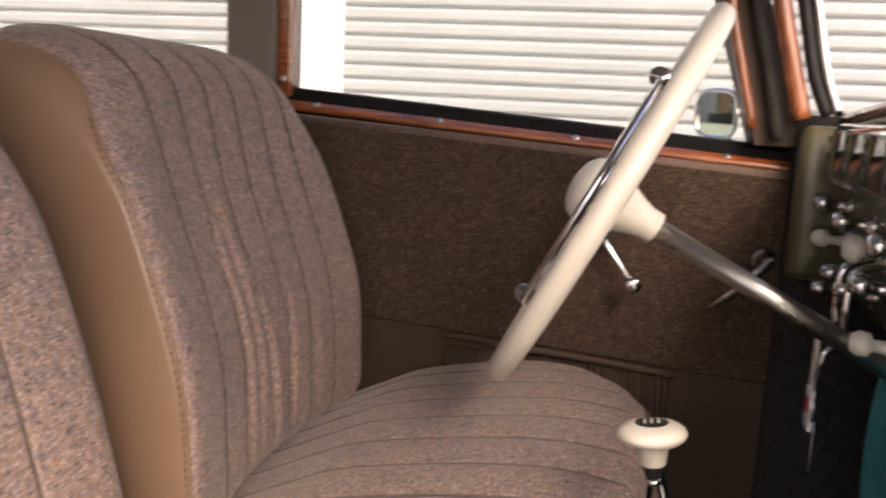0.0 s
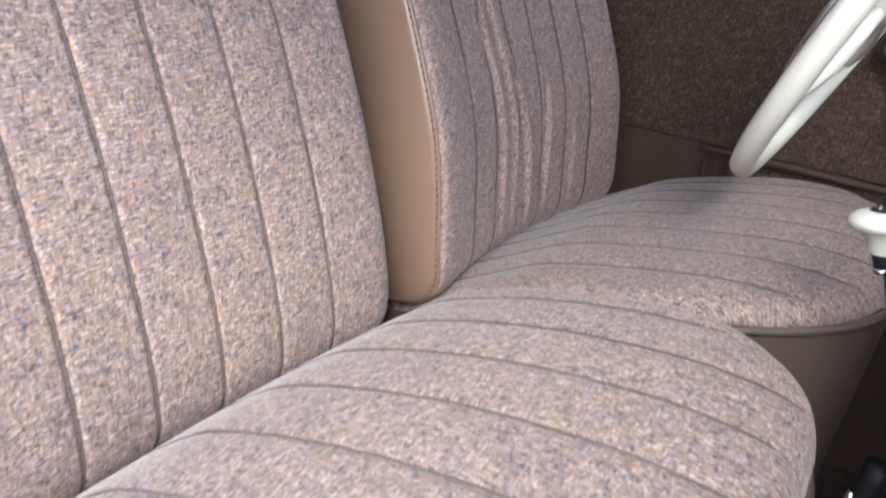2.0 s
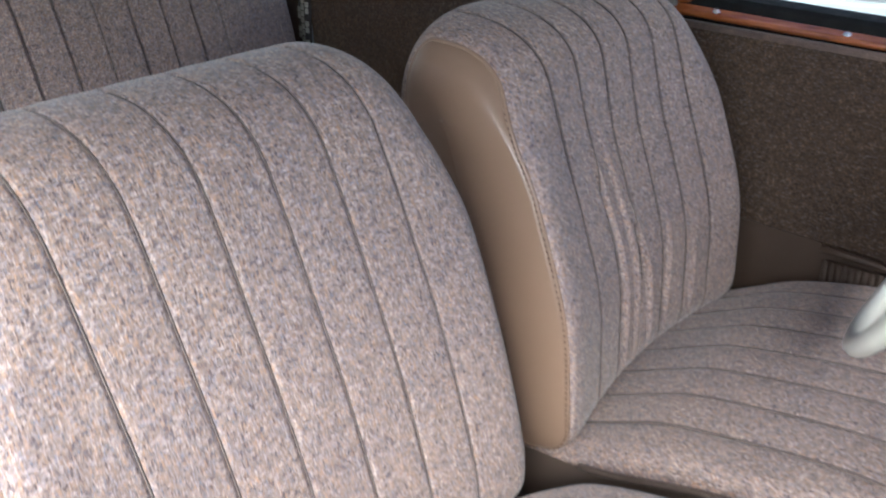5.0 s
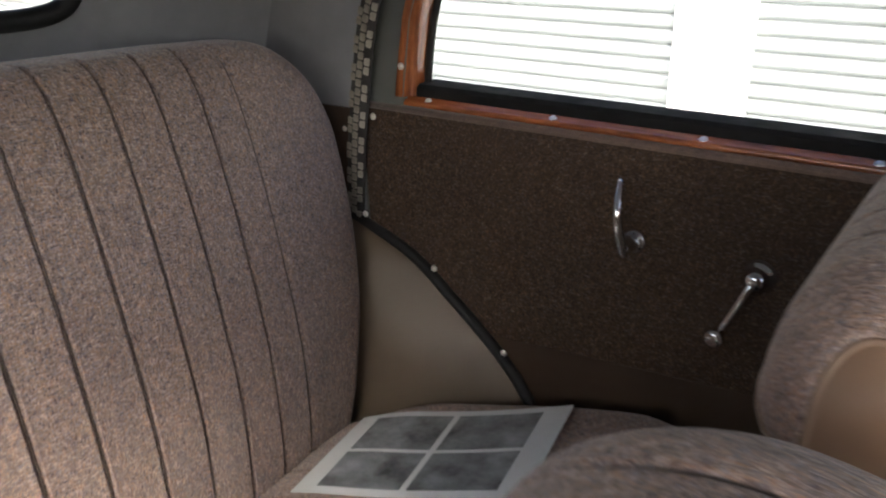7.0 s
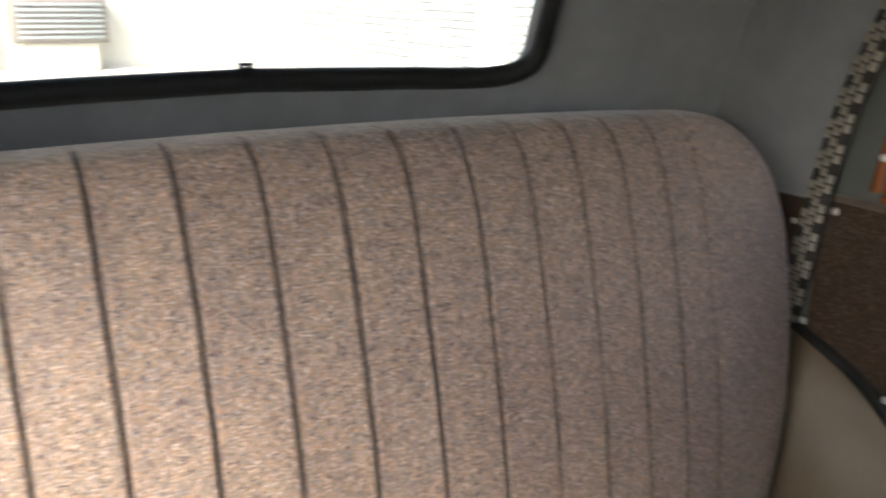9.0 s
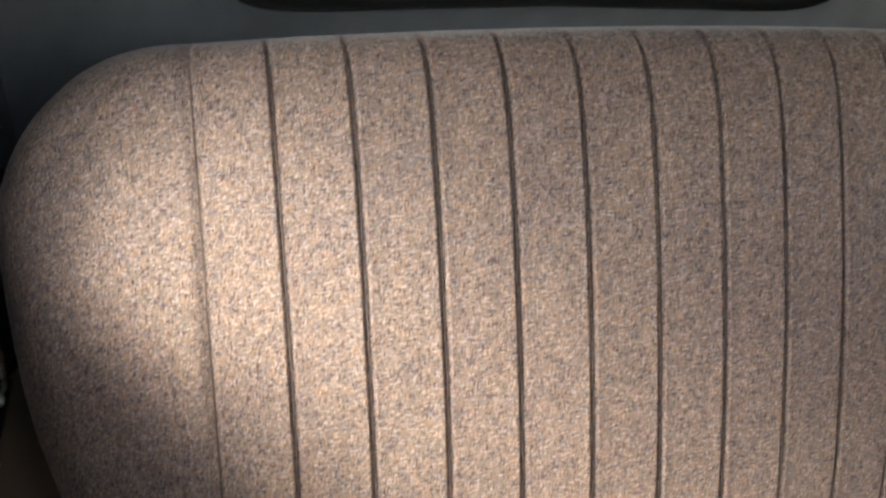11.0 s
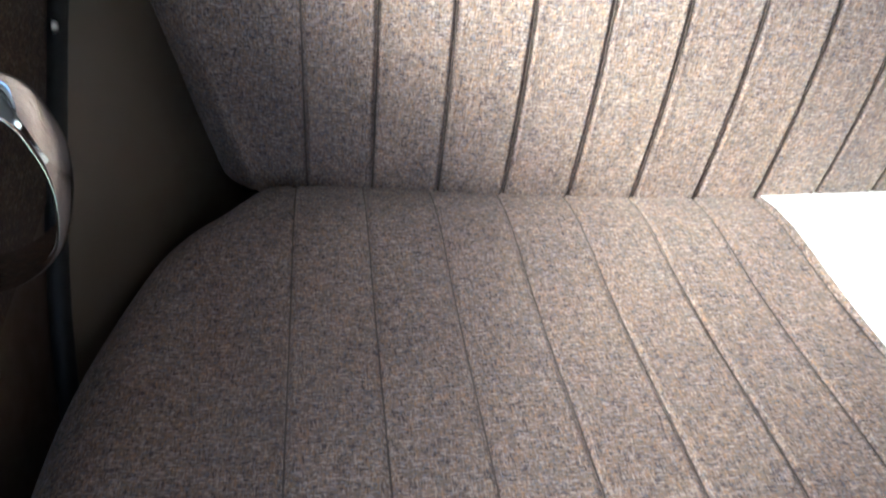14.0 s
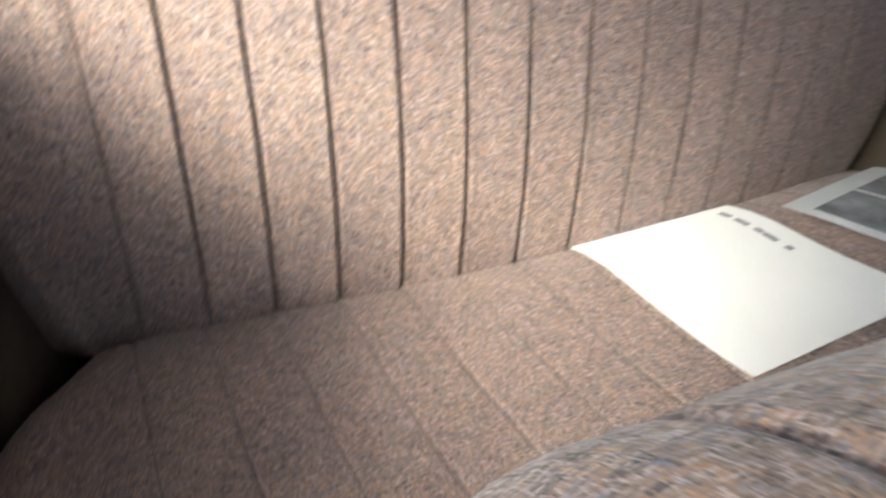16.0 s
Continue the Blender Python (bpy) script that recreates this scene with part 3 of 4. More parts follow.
for sd in (1, -1):
    s, y = (1, YL) if sd > 0 else (-1, YR)
    window_frame_side(sd)
    nm = "left" if sd > 0 else "right"
    # quarter trim behind the door: tan wheel arch cover, grey cloth above
    arch = [(p.x, p.z) for p in arch_line(sd)]
    low = [(-1.30, 0.91)] + arch + [(-1.30, FLOOR)]
    lo, hi = sorted((y - s * 0.003, y + s * 0.03))
    cover = [[(p.x - 0.24 * t, p.y - s * (0.075 * t + 0.008 * math.sin(math.pi * min(1.0, t))), p.z + 0.03 * t) for t in [k / 7 for k in range(11)]] for p in arch_line(sd)]
    # Added filler wall; its dark colour stands in for shade in the gap.
    structure("wall_arch_" + nm, prism(low, "y", lo, hi), M_CARPET, "added wall behind the wheel arch cover, dark for the gap's shade", "wall")
    structure("trim_wheel_arch_" + nm, grid(cover), M_ARCH, "tan vinyl wheel arch cover beside the rear seat", "trim", True)
    structure("trim_arch_piping_" + nm, tube(arch_line(sd), 0.0085, 10), M_RUBBER, "black rubber piping along the wheel arch", "trim", True)
    lo, hi = sorted((y, y + s * 0.03))
    structure("wall_quarter_" + nm, prism([(-1.55, 0.90), (-1.056, 0.90), (-1.049, 1.075), (-1.03, 1.2), (-0.985, 1.3), (-0.93, 1.42), (-0.88, ROOF), (-1.55, ROOF)], "y", lo, hi), M_HEADLINER, "grey cloth quarter panel behind the rear door", "wall")
    structure("wall_header_" + nm, box(-1.0, -0.32, min(y, y + s * 0.09), max(y, y + s * 0.09), 1.415, ROOF), M_HEADLINER, "grey cloth header above the side windows", "wall")
    structure("wall_header_front_" + nm, box(-0.32, 0.28, min(y, y + s * 0.09), max(y, y + s * 0.09), 1.435, ROOF), M_HEADLINER, "grey cloth header above the front doors", "wall")
    lo3, hi3 = sorted((y + s * 0.005, y + s * 0.034))
    structure("trim_lock_post_" + nm, prism([(-1.047, 0.88), (-1.047, 1.08), (-1.032, 1.2), (-0.999, 1.3), (-0.947, 1.42), (-0.88, 1.42), (-0.92, 1.3), (-0.958, 1.2), (-0.974, 1.08), (-0.98, 0.88)], "y", lo3, hi3), M_POST, "dark grey painted lock post behind the rear door", "trim")
    lo2, hi2 = sorted((y - s * 0.004, y + s * 0.004))
    structure("trim_quarter_" + nm, prism([(-1.20, 0.90), (-1.058, 0.90), (-1.050, 1.062), (-1.20, 1.062)], "y", lo2, hi2), M_VINYL_DARK, "brown vinyl panel between the seat and the door edge", "trim")
    lace = [(-1.062, y - s * 0.003, 0.895), (-1.053, y - s * 0.006, 1.0), (-1.043, y - s * 0.008, 1.07), (-1.034, y - s * 0.008, 1.13), (-1.019, y - s * 0.008, 1.2), (-0.985, y - s * 0.008, 1.3), (-0.93, y - s * 0.008, 1.42), (-0.89, y - s * 0.008, 1.48)]
    strip = curve(lace, 8)
    band = [[p + Vector((min(0.0175, 0.0125 + 0.0016 * i ** 0.6) * math.cos(q), -s * 0.007 * math.sin(q), 0)) for q in [2 * math.pi * k / 14 for k in range(14)]] for i, p in enumerate(strip)]
    braid_blocks(structure("trim_windlace_" + nm, grid(band, wrap=True), M_BRAID, "cream and black woven windlace on the door edge", "trim", True), strip, (0, -s, 0))
    piv = [(-1.020, y - s * 0.006, 1.056), (-1.078, y - s * 0.002, 1.03), (-1.037, y - s * 0.012, 0.905), (-0.914, y - s * 0.006, 0.842), (-0.792, y - s * 0.006, 0.738)]
    for p in piv:
        m = Matrix.Translation(p) @ Vector((0, -s, 0)).to_track_quat("Z", "Y").to_matrix().to_4x4()
        structure("trim_screw_" + nm, lathe([(0.0052, 0), (0.0050, 0.0014), (0.0035, 0.0030), (0.001, 0.0035)], m, 10), M_SCREW, "small chrome screw head in the side trim", "screw", True)

# ---- rear wall with its window ----
RX = -1.34


def rear_wall():
    """Grey cloth wall, leaning, with a rounded window opening."""
    def at(y, z):
        return (RX + 0.0 - 0.30 * (z - 1.2) * -1.0 - 0.10 * (y / 0.6) ** 2 * -1.0, y, z)
    zc, hw, hh, r, yc = 1.3125, 0.368, 0.1135, 0.06, 0.012
    n = 64
    rows = [[], [], [], []]
    for k in range(n + 1):
        q = 2 * math.pi * k / n
        c, s_ = math.cos(q), math.sin(q)
        e = 0.27
        iy, iz = yc + hw * math.copysign(abs(c) ** e, c), zc + hh * math.copysign(abs(s_) ** e, s_)
        if s_ < 0:
            iz += 0.012 * (1 - ((iy - yc) / hw) ** 2) * abs(s_) ** e
        t = max(abs(c), abs(s_))
        oy, oz = 0.03 + 0.66 * c / t, 1.2 + 0.42 * s_ / t
        rows[0].append((at(iy, iz)[0] - 0.03, iy, iz))
        rows[1].append(at(iy, iz))
        rows[2].append(at((iy + oy) / 2, (iz + oz) / 2))
        rows[3].append(at(oy, oz))
    structure("wall_rear", grid(rows), M_HEADLINER, "grey cloth rear wall round the back window", "wall", True)
    w = thing("window_rear", "back window with rounded corners in a black rubber gasket", "window", at=(RX, yc, zc))
    w["kind"] = "structure"
    ring = [Vector(p) + Vector((0.006, 0, 0)) for p in rows[1][:-1]]
    part("gasket", tube(ring, 0.014, 10, True), M_RUBBER, w, "black rubber")
    bm = bmesh.new()
    a = [bm.verts.new((p[0], p[1], p[2])) for p in rows[0][:-1]]
    bm.faces.new(a)
    g = part("glass_pane", bm, M_GLASS, w, "clear glass", smooth=False)
    g.visible_shadow = False
    part("joint_clip", box(at(0, 1.21)[0] - 0.004, at(0, 1.21)[0] + 0.014, 0.0, 0.016, 1.223, 1.231), M_CHROME, w, "small bright joint")


rear_wall()
structure("wall_rear_lower", box(-1.34, -1.26, YR - 0.03, YL + 0.03, FLOOR, 0.95), M_CARPET, "dark lower wall behind the rear seat", "wall")
structure("wall_firewall", box(0.72, 0.78, YR - 0.1, YL + 0.12, FLOOR - 0.05, 1.06), M_CARPET, "dark front bulkhead under the dashboard", "wall")
structure("wall_front_right", box(0.55, 0.75, YR - 0.11, YR - 0.02, FLOOR - 0.1, 1.06), M_GREEN, "pale green front pillar of the open door", "wall")


# ---- front seats ----
def smooth(a, b, t):
    t = min(1.0, max(0.0, (t - a) / (b - a)))
    return t * t * (3 - 2 * t)


FOOT = 0.677      # underside of the front backrests


def backrest(seat, yc, hw, rear, hollow, top_z, wrinkle, lean_in, crown_r, crown_g, ridge, low, inset):
    """Upholstered backrest: pleated cloth runs up the face and over the crown; smooth vinyl covers the sides, shoulders and back."""
    face = [(a, b + hollow * 0.9) for a, b in ((0.60, low), (0.68, low - 0.002), (0.75, low - 0.003 if low < -0.09 else -0.089), (0.85, -0.11), (0.95, -0.14), (1.03, -0.172), (1.10, -0.205), (1.16, -0.235))]
    back = [(0.60, rear + 0.12), (0.8, rear + 0.085), (0.95, rear + 0.04), (1.04, rear + 0.01), (top_z - 0.09, rear)]
    z0, z1 = top_z - 0.062, top_z - 0.09
    xf, m = lerp(face, z0), (lerp(face, z0) + rear) / 2
    xa = xf + (m - xf) * ridge
    low_z = [FOOT + 0.05 * (k / 8) ** 2 for k in range(8)] + [FOOT + 0.05 + (z0 - FOOT - 0.05) * k / 30 for k in range(30)]
    prof = [(lerp(face, z) - rounding(z - FOOT, 0.045), z, "face") for z in low_z]
    lean = (lerp(face, z0) - lerp(face, z0 - 0.02)) / 0.02
    xc = xf + lean * (top_z - z0)

    def crown(q):
        return xf * (1 - q) ** 2 + 2 * xc * q * (1 - q) + xa * q * q, z0 + (top_z - z0) * (1 - (1 - q) ** 2)
    prof += [(*crown(k / 14), "crown") for k in range(14)]
    for k in range(15):
        q = math.pi / 2 * k / 14
        prof.append((xa + (rear - xa) * math.sin(q) ** 1.1, z1 + (top_z - z1) * math.cos(q) ** 0.95 if k < 14 else z1, "over"))
    prof += [(lerp(back, z1 - (z1 - FOOT) * k / 14) + rounding((z1 - FOOT) * (1 - k / 14), 0.02), z1 - (z1 - FOOT) * k / 14, "back") for k in range(1, 15)]
    seams = [k * 0.0585 for k in (-2.5, -1.5, -0.5, 0.5, 1.5, 2.5)]
    inner = [0.172 * k / 124 for k in range(-124, 125)]
    inner = sorted(set([u for u in inner if min(abs(u - q) for q in seams) > 0.009][::1 if wrinkle else 4] + [q + d for q in seams for d in (-0.008, -0.005, -0.003, -0.0015, 0, 0.0015, 0.003, 0.005, 0.008)]))
    inner = [u for u in inner if abs(u) <= 0.1731]

    def setup(x, z, kind):
        """Half width, width and share of the shoulder's rounding, and the cloth's edge at one place of the profile."""
        w = hw - lean_in * smooth(0.80, top_z, z) if kind in ("face", "crown") else hw - lean_in
        w -= 0.012 * (1 - smooth(0.60, 0.74, z))
        up = smooth(top_z - 0.16, top_z - 0.006, z) if kind in ("face", "crown") else 1.0 - 0.45 * smooth(0, 1, (top_z - z) / 0.25)
        ru, g = 0.03 + crown_r * up, 0.17 + crown_g * up
        if kind in ("face", "crown"):
            arch = smooth(top_z - 0.13, top_z - 0.004, z)
        else:
            arch = math.cos(math.pi / 2 * min(1.0, max(0.0, (x - xa) / (rear - xa))))
        edge = w - 0.004 - inset * arch if kind != "back" else w - 0.014
        return w, ru, g, edge

    def place(x, z, kind, u, groove=True):
        w, ru, g, _ = setup(x, z, kind)
        zm = min(z, top_z - 0.10)
        mid = ((lerp(face, zm) + lerp(back, zm)) / 2, zm)
        q = max(0.0, (ru - (w - abs(u))) / ru)
        drop = g * (1 - math.sqrt(max(0.0, 1 - q * q)))
        shape = max(0.0, 1 - (u / w) ** 2)
        fade = 1 - smooth(0.97, top_z, z) if kind in ("face", "crown") else 0.0
        px, pz = x - hollow * shape * fade * (smooth(0.6, 0.7, z)), z
        px, pz = px + (mid[0] - px) * drop, pz + (mid[1] - pz) * drop
        d = Vector((x - mid[0], 0, z - mid[1])).normalized()
        out = 0.0
        if groove:
            near = min(abs(u - q_) for q_ in seams)
            edge_ridge = math.exp(-((near - 0.0048) / 0.0026) ** 2)
            out = 0.0014 * math.sin(math.pi / 2 * min(1.0, near / 0.020))
            out += 0.0009 * edge_ridge - 0.0024 * math.exp(-(near / 0.0024) ** 2) if wrinkle else 0.0006 * edge_ridge - 0.0013 * math.exp(-(near / 0.0020) ** 2)
            if wrinkle and kind == "face":
                for u0, slant, z_mid, tall, deep in ((-0.076, -0.05, 0.87, 0.15, 1.2), (-0.045, -0.05, 0.88, 0.16, 1.0), (-0.012, -0.16, 0.82, 0.10, 1.3), (0.040, 0.05, 0.80, 0.08, 0.9), (0.105, 0.05, 0.77, 0.05, 0.8)):
                    fold = u - u0 - slant * (z - 0.80) - 0.5 * slant * (z - 0.80) ** 2 / 0.1
                    out += wrinkle * deep * math.exp(-((z - z_mid) / tall) ** 4) * (0.9 * math.exp(-((fold - 0.0065) / 0.0048) ** 2) - math.exp(-(fold / 0.0028) ** 2))
        return (px + d.x * out, yc + u, pz + d.z * out)

    top_rows = [q for q in prof if q[2] != "back"]
    n = len(top_rows)
    rows = []
    for x, z, kind in top_rows:
        _, _, _, edge = setup(x, z, kind)
        lo = [inner[0] - (edge + inner[0]) * k / 7 for k in range(7, 0, -1)]
        hi = [inner[-1] + (edge - inner[-1]) * k / 7 for k in range(1, 8)]
        row = [place(x, z, kind, u) for u in lo + inner + hi]
        zm = min(z, top_z - 0.10)
        mid = Vector(((lerp(face, zm) + lerp(back, zm)) / 2, 0, zm))
        ends = []
        for e, s in ((row[0], 1), (row[-1], -1)):
            to = (Vector((mid.x, e[1], mid.z)) - Vector(e)).normalized()
            ends.append(tuple(Vector(e) + to * 0.008 + Vector((0, s * 0.003, 0))))
        rows.append([ends[0]] + row + [ends[1]])
    part("backrest", grid(rows), M_SEAT, seat, "pleated brown heather wool cloth")
    for q in seams:
        j = 8 + min((abs(u - q), k) for k, u in enumerate(inner))[1]
        pts = [Vector(r[j]) + Vector((0.0030, 0, 0.0012)) * (1 if wrinkle else 0.3) for r in rows[1:58]]
        part("seam", tube(pts, 0.0011 if wrinkle else 0.0007, 5), M_SEAM, seat)
    # vinyl sides with their shoulders
    for s in (-1, 1):
        side = []
        for k, (x, z, kind) in enumerate(prof):
            w, _, _, edge = setup(x, z, kind)
            row = [place(x, z, kind, s * (edge + (w - edge) * q / 9), False) for q in range(10)]
            zm = min(z, top_z - 0.10)
            mid = Vector(((lerp(face, zm) + lerp(back, zm)) / 2, yc + s * (w + 0.004), zm))
            a = Vector(row[-1])
            row += [tuple(a + (mid - a) * q / 5 + Vector((0, s * (0.003 * math.sin(math.pi * q / 10) if q < 6 else -0.006), 0))) for q in range(1, 7)]
            pull = 0.003
            row = [tuple(Vector(q) + (Vector((mid.x, q[1], mid.z)) - Vector(q)).normalized() * pull) for q in row[:10]] + row[10:]
            side.append(row)
        part("side_panel", grid(side), M_VINYL, seat, "smooth tan vinyl side and shoulder")
        rim = [Vector(r[0]) for r in side[:n]]
        part("welt", tube(rim, 0.0026, 6), M_VINYL, seat, "narrow vinyl welt along the cloth")
        stitches(seat, [p + Vector((-0.004, s * 0.0036, 0)) for p in rim[2:38]], 0.0034, 0.0034, 0.0007, (0.0042, 0, 0))
        seamline = [Vector(place(x, z, kind, s * (setup(x, z, kind)[0] - 0.012), False)) for x, z, kind in prof[n + 2:]]
        part("welt", tube(seamline, 0.003, 6), M_VINYL, seat)
    rows = []
    for k, (x, z, kind) in enumerate(prof[n - 1:]):
        _, _, _, edge = setup(x, z, kind)
        rows.append([place(x, z, kind, edge * q / 10, False) for q in range(-10, 11)])
    part("back_panel", grid(rows), M_VINYL, seat, "smooth tan vinyl back")
    part("under_panel", grid([[place(*prof[q], hw * k / 5, False) for k in range(-5, 6)] for q in (0, -1)]), M_VINYL, seat, "tan vinyl underside")
    hem = [Vector(p) for p in rows[0]]
    part("welt", tube(hem, 0.003, 6), M_VINYL, seat)


def front_seat(name, yc, hw, back_y, back_hw, rear, hollow, top_z, lift, nose, corner, label, wrinkle=0.0, lean_in=0.0, crown_r=0.09, crown_g=0.45, ridge=1.0, low=-0.1, inset=0.0, puff=0.0014, flare=1.0):
    s = thing(name, label, "car seat", "front seats", (0.05, yc, FLOOR))
    backrest(s, back_y, back_hw, rear, hollow, top_z, wrinkle, lean_in, crown_r, crown_g, ridge, low, inset)
    # cushion
    f2 = [(-0.16, 0.66), (-0.10, 0.683), (-0.05, 0.706 + lift * 0.5), (0.0, 0.728 + lift * 0.8), (0.1, 0.75 + lift), (0.2, 0.762 + lift), (0.28, 0.76 + lift)]
    b2 = [(-0.16, 0.62), (-0.08, 0.635), (0.0, 0.672), (0.1, 0.705), (0.28, 0.722)]
    w2 = [(-0.16, hw - 0.02), (0.0, hw), (0.30, hw - 0.005)]
    seams2 = [k * 0.061 / hw for k in (-3, -2, -1, 0, 1, 2, 3)]
    rows, _, sc, lv = pad((-0.16, nose), f2, b2, w2, seams2, yc, lying, top=0.09, corner=corner, edge=0.03, groove=0.9 * puff, puff=puff * 0.8, lump=0.012, rim=puff * 0.2)
    part("cushion", grid(rows, True), M_SEAT, s, "pleated brown heather wool cloth")
    seam_threads(s, rows, sc, 0.0014 if wrinkle else 0.0008, (0, 0, 0.0030 if wrinkle else 0.0014))
    # vinyl skirt under the cushion

    def skirt_top(x):
        return lerp([(-0.16, 0.655), (-0.05, 0.682), (0.05, 0.716), (0.15, 0.738), (0.22, 0.742), (0.29, 0.742)], x)
    ring = []
    for i in range(len(lv)):
        w = lerp(w2, lv[i]) - rounding(nose - lv[i], corner)
        ring.append((lv[i], w))
    path = [(x, yc - w) for x, w in ring] + [(x, yc + w) for x, w in ring[::-1]]
    path = [(x + 0.008 * flare * smooth(0.10, nose, x), yc + (y - yc) * (1 + 0.012 * flare) + math.copysign(0.002 * flare, y - yc)) for x, y in path]
    rows = [[(x - k * 0.03 * max(0, (x + 0.16) / 0.45), yc + (y - yc) * (1.0 - 0.03 * k), skirt_top(x) - 0.22 * k) for x, y in path] for k in (0, 0.15, 0.5, 0.85, 1.0)]
    part("skirt", grid(rows, True), M_SKIRT_SHADED, s, "smooth vinyl skirt, its brown darkened for shade")
    part("piping", tube([(x, yc + (y - yc) * 1.002, skirt_top(x) + 0.002) for x, y in path if x > -0.07], 0.0042, 6), M_SKIRT_SHADED, s)
    # Plain support block; the void's shade is put into its dark colour.
    part("seat_base", box(-0.15, 0.16, yc - hw + 0.06, yc + hw - 0.06, FLOOR, 0.60), M_CARPET, s, "seat support, dark for the shaded void under the seat", smooth=False)
    return s


front_seat("front_seat", 0.384, 0.246, 0.366, 0.230, -0.352, 0.03, 1.146, 0.0, 0.295, 0.17, "driver's bucket seat in pleated brown heather cloth with tan vinyl sides", 0.0042, 0.006, 0.08, 0.38, 1.4, -0.1, 0.022, 0.003)
front_seat("front_seat", -0.168, 0.235, -0.168, 0.228, -0.408, 0.012, 1.150, 0.034, 0.29, 0.13, "passenger's bucket seat in pleated brown heather cloth with tan vinyl sides", 0.0, 0.0, 0.04, 0.6, 1.0, -0.086, 0.0, flare=0.1)

# ---- rear bench ----
rear = thing("rear_seat", "wide rear bench in pleated brown heather wool cloth", "car seat", at=(-0.8, 0, FLOOR))
hw = 0.598
RC = 0.035        # the bench's middle
seams = [(-0.393 + (k - 1) * 0.0617 - RC) / hw for k in range(1, 15)]
face = [(0.62, -0.915), (0.66, -0.910), (0.69, -0.908), (0.80, -0.912), (0.90, -0.928), (1.0, -0.95), (1.08, -0.972), (1.14, -0.992), (1.19, -1.015)]
back = [(0.62, -1.06), (0.9, -1.08), (1.19, -1.13)]
width = [(0.62, 0.520), (0.68, 0.532), (0.80, 0.561), (0.90, 0.582), (1.0, 0.592), (1.19, 0.598)]
rows, _, sc, _ = pad((0.62, 1.194), face, back, width, seams, RC, upright, top=0.08, corner=0.15, edge=0.045, groove=0.0036, puff=0.0020, bow=0.26, droop=0.085, rim=0.0020)
part("backrest", grid(rows, True), M_SEAT, rear)
seam_threads(rear, rows, sc, 0.0008, (0.0040, 0, 0.0004))
f2 = [(-0.95, 0.646), (-0.912, 0.665), (-0.885, 0.676), (-0.85, 0.686), (-0.77, 0.700), (-0.70, 0.716), (-0.615, 0.739), (-0.55, 0.753), (-0.45, 0.755)]
b2 = [(-0.95, 0.55), (-0.45, 0.55)]
w2 = [(-0.95, 0.49), (-0.90, 0.518), (-0.87, 0.540), (-0.828, 0.560), (-0.761, 0.579), (-0.70, 0.590), (-0.64, 0.594), (-0.45, 0.594)]
rows, _, sc, _ = pad((-0.95, -0.44), f2, b2, w2, [q * 1.031 for q in seams], RC, lying, top=0.08, corner=0.12, edge=0.05, rim=0.0012)
part("cushion", grid(rows, True), M_SEAT, rear)
seam_threads(rear, rows, sc)
part("seat_base", box(-1.0, -0.52, -0.5, 0.5, FLOOR, 0.56), M_VINYL_DARK, rear, smooth=False)

# ---- papers on the rear bench ----
def bench_top(x):
    return lerp(f2, x) + 0.0025


def sheet(parent, name, corners, u0, u1, v0, v1, lift, mat, label="", n=8):
    """A patch of a flat thing that lies on the bench; corners run round it, u and v say which patch."""
    a, b, c, d = [Vector((*q, 0)) for q in corners]
    rows = []
    for i in range(n + 1):
        v = v0 + (v1 - v0) * i / n
        row = []
        for k in range(n + 1):
            u = u0 + (u1 - u0) * k / n
            p = (a * (1 - u) + b * u) * (1 - v) + (d * (1 - u) + c * u) * v
            row.append((p.x, p.y, bench_top(p.x) + lift(u, v)))
        rows.append(row)
    low = [[(x, y, z - 0.0012) for x, y, z in r] for r in rows]
    bm = grid(rows)
    edge = [rows[0][k] for k in range(n + 1)] + [rows[i][n] for i in range(1, n + 1)] + [rows[n][k] for k in range(n - 1, -1, -1)] + [rows[i][0] for i in range(n - 1, 0, -1)]
    under = [low[0][k] for k in range(n + 1)] + [low[i][n] for i in range(1, n + 1)] + [low[n][k] for k in range(n - 1, -1, -1)] + [low[i][0] for i in range(n - 1, 0, -1)]
    ev, uv = [bm.verts.new(p) for p in edge], [bm.verts.new(p) for p in under]
    m = len(ev)
    for k in range(m):
        bm.faces.new((ev[k], ev[(k + 1) % m], uv[(k + 1) % m], uv[k]))
    return part(name, bm, mat, parent, label)


# Sheet corners placed to fit the camera's view, not a standard size.
PAPER_CORNERS = [(-0.913, 0.043), (-0.642, 0.044), (-0.665, 0.275), (-0.920, 0.264)]
paper = thing("paper", "white printed sheet lying flat on the rear bench", "paper", at=(-0.78, 0.13, 0.70))
sheet(paper, "sheet", PAPER_CORNERS, 0, 1, 0, 1, lambda u, v: 0.002 + 0.002 * math.sin(5 * u + 3 * v), M_PAPER)
for u0, u1 in ((0.08, 0.14), (0.17, 0.24), (0.28, 0.32), (0.33, 0.40), (0.45, 0.48)):
    sheet(paper, "print_bar", PAPER_CORNERS, u0, u1, 0.84, 0.87, lambda u, v: 0.0032 + 0.002 * math.sin(5 * u + 3 * v), M_INK, "grey line of print", 2)
MAG = [(-0.873, 0.297), (-0.600, 0.374), (-0.640, 0.575), (-0.910, 0.478)]
M_PHOTO = surface("photo_print", (0.19, 0.205, 0.215), 0.22, vary=0.6, scale=22, coat=1.0)
M_SLEEVE = surface("clear_sleeve", (0.62, 0.65, 0.66), 0.12, vary=0.05, coat=1.0)
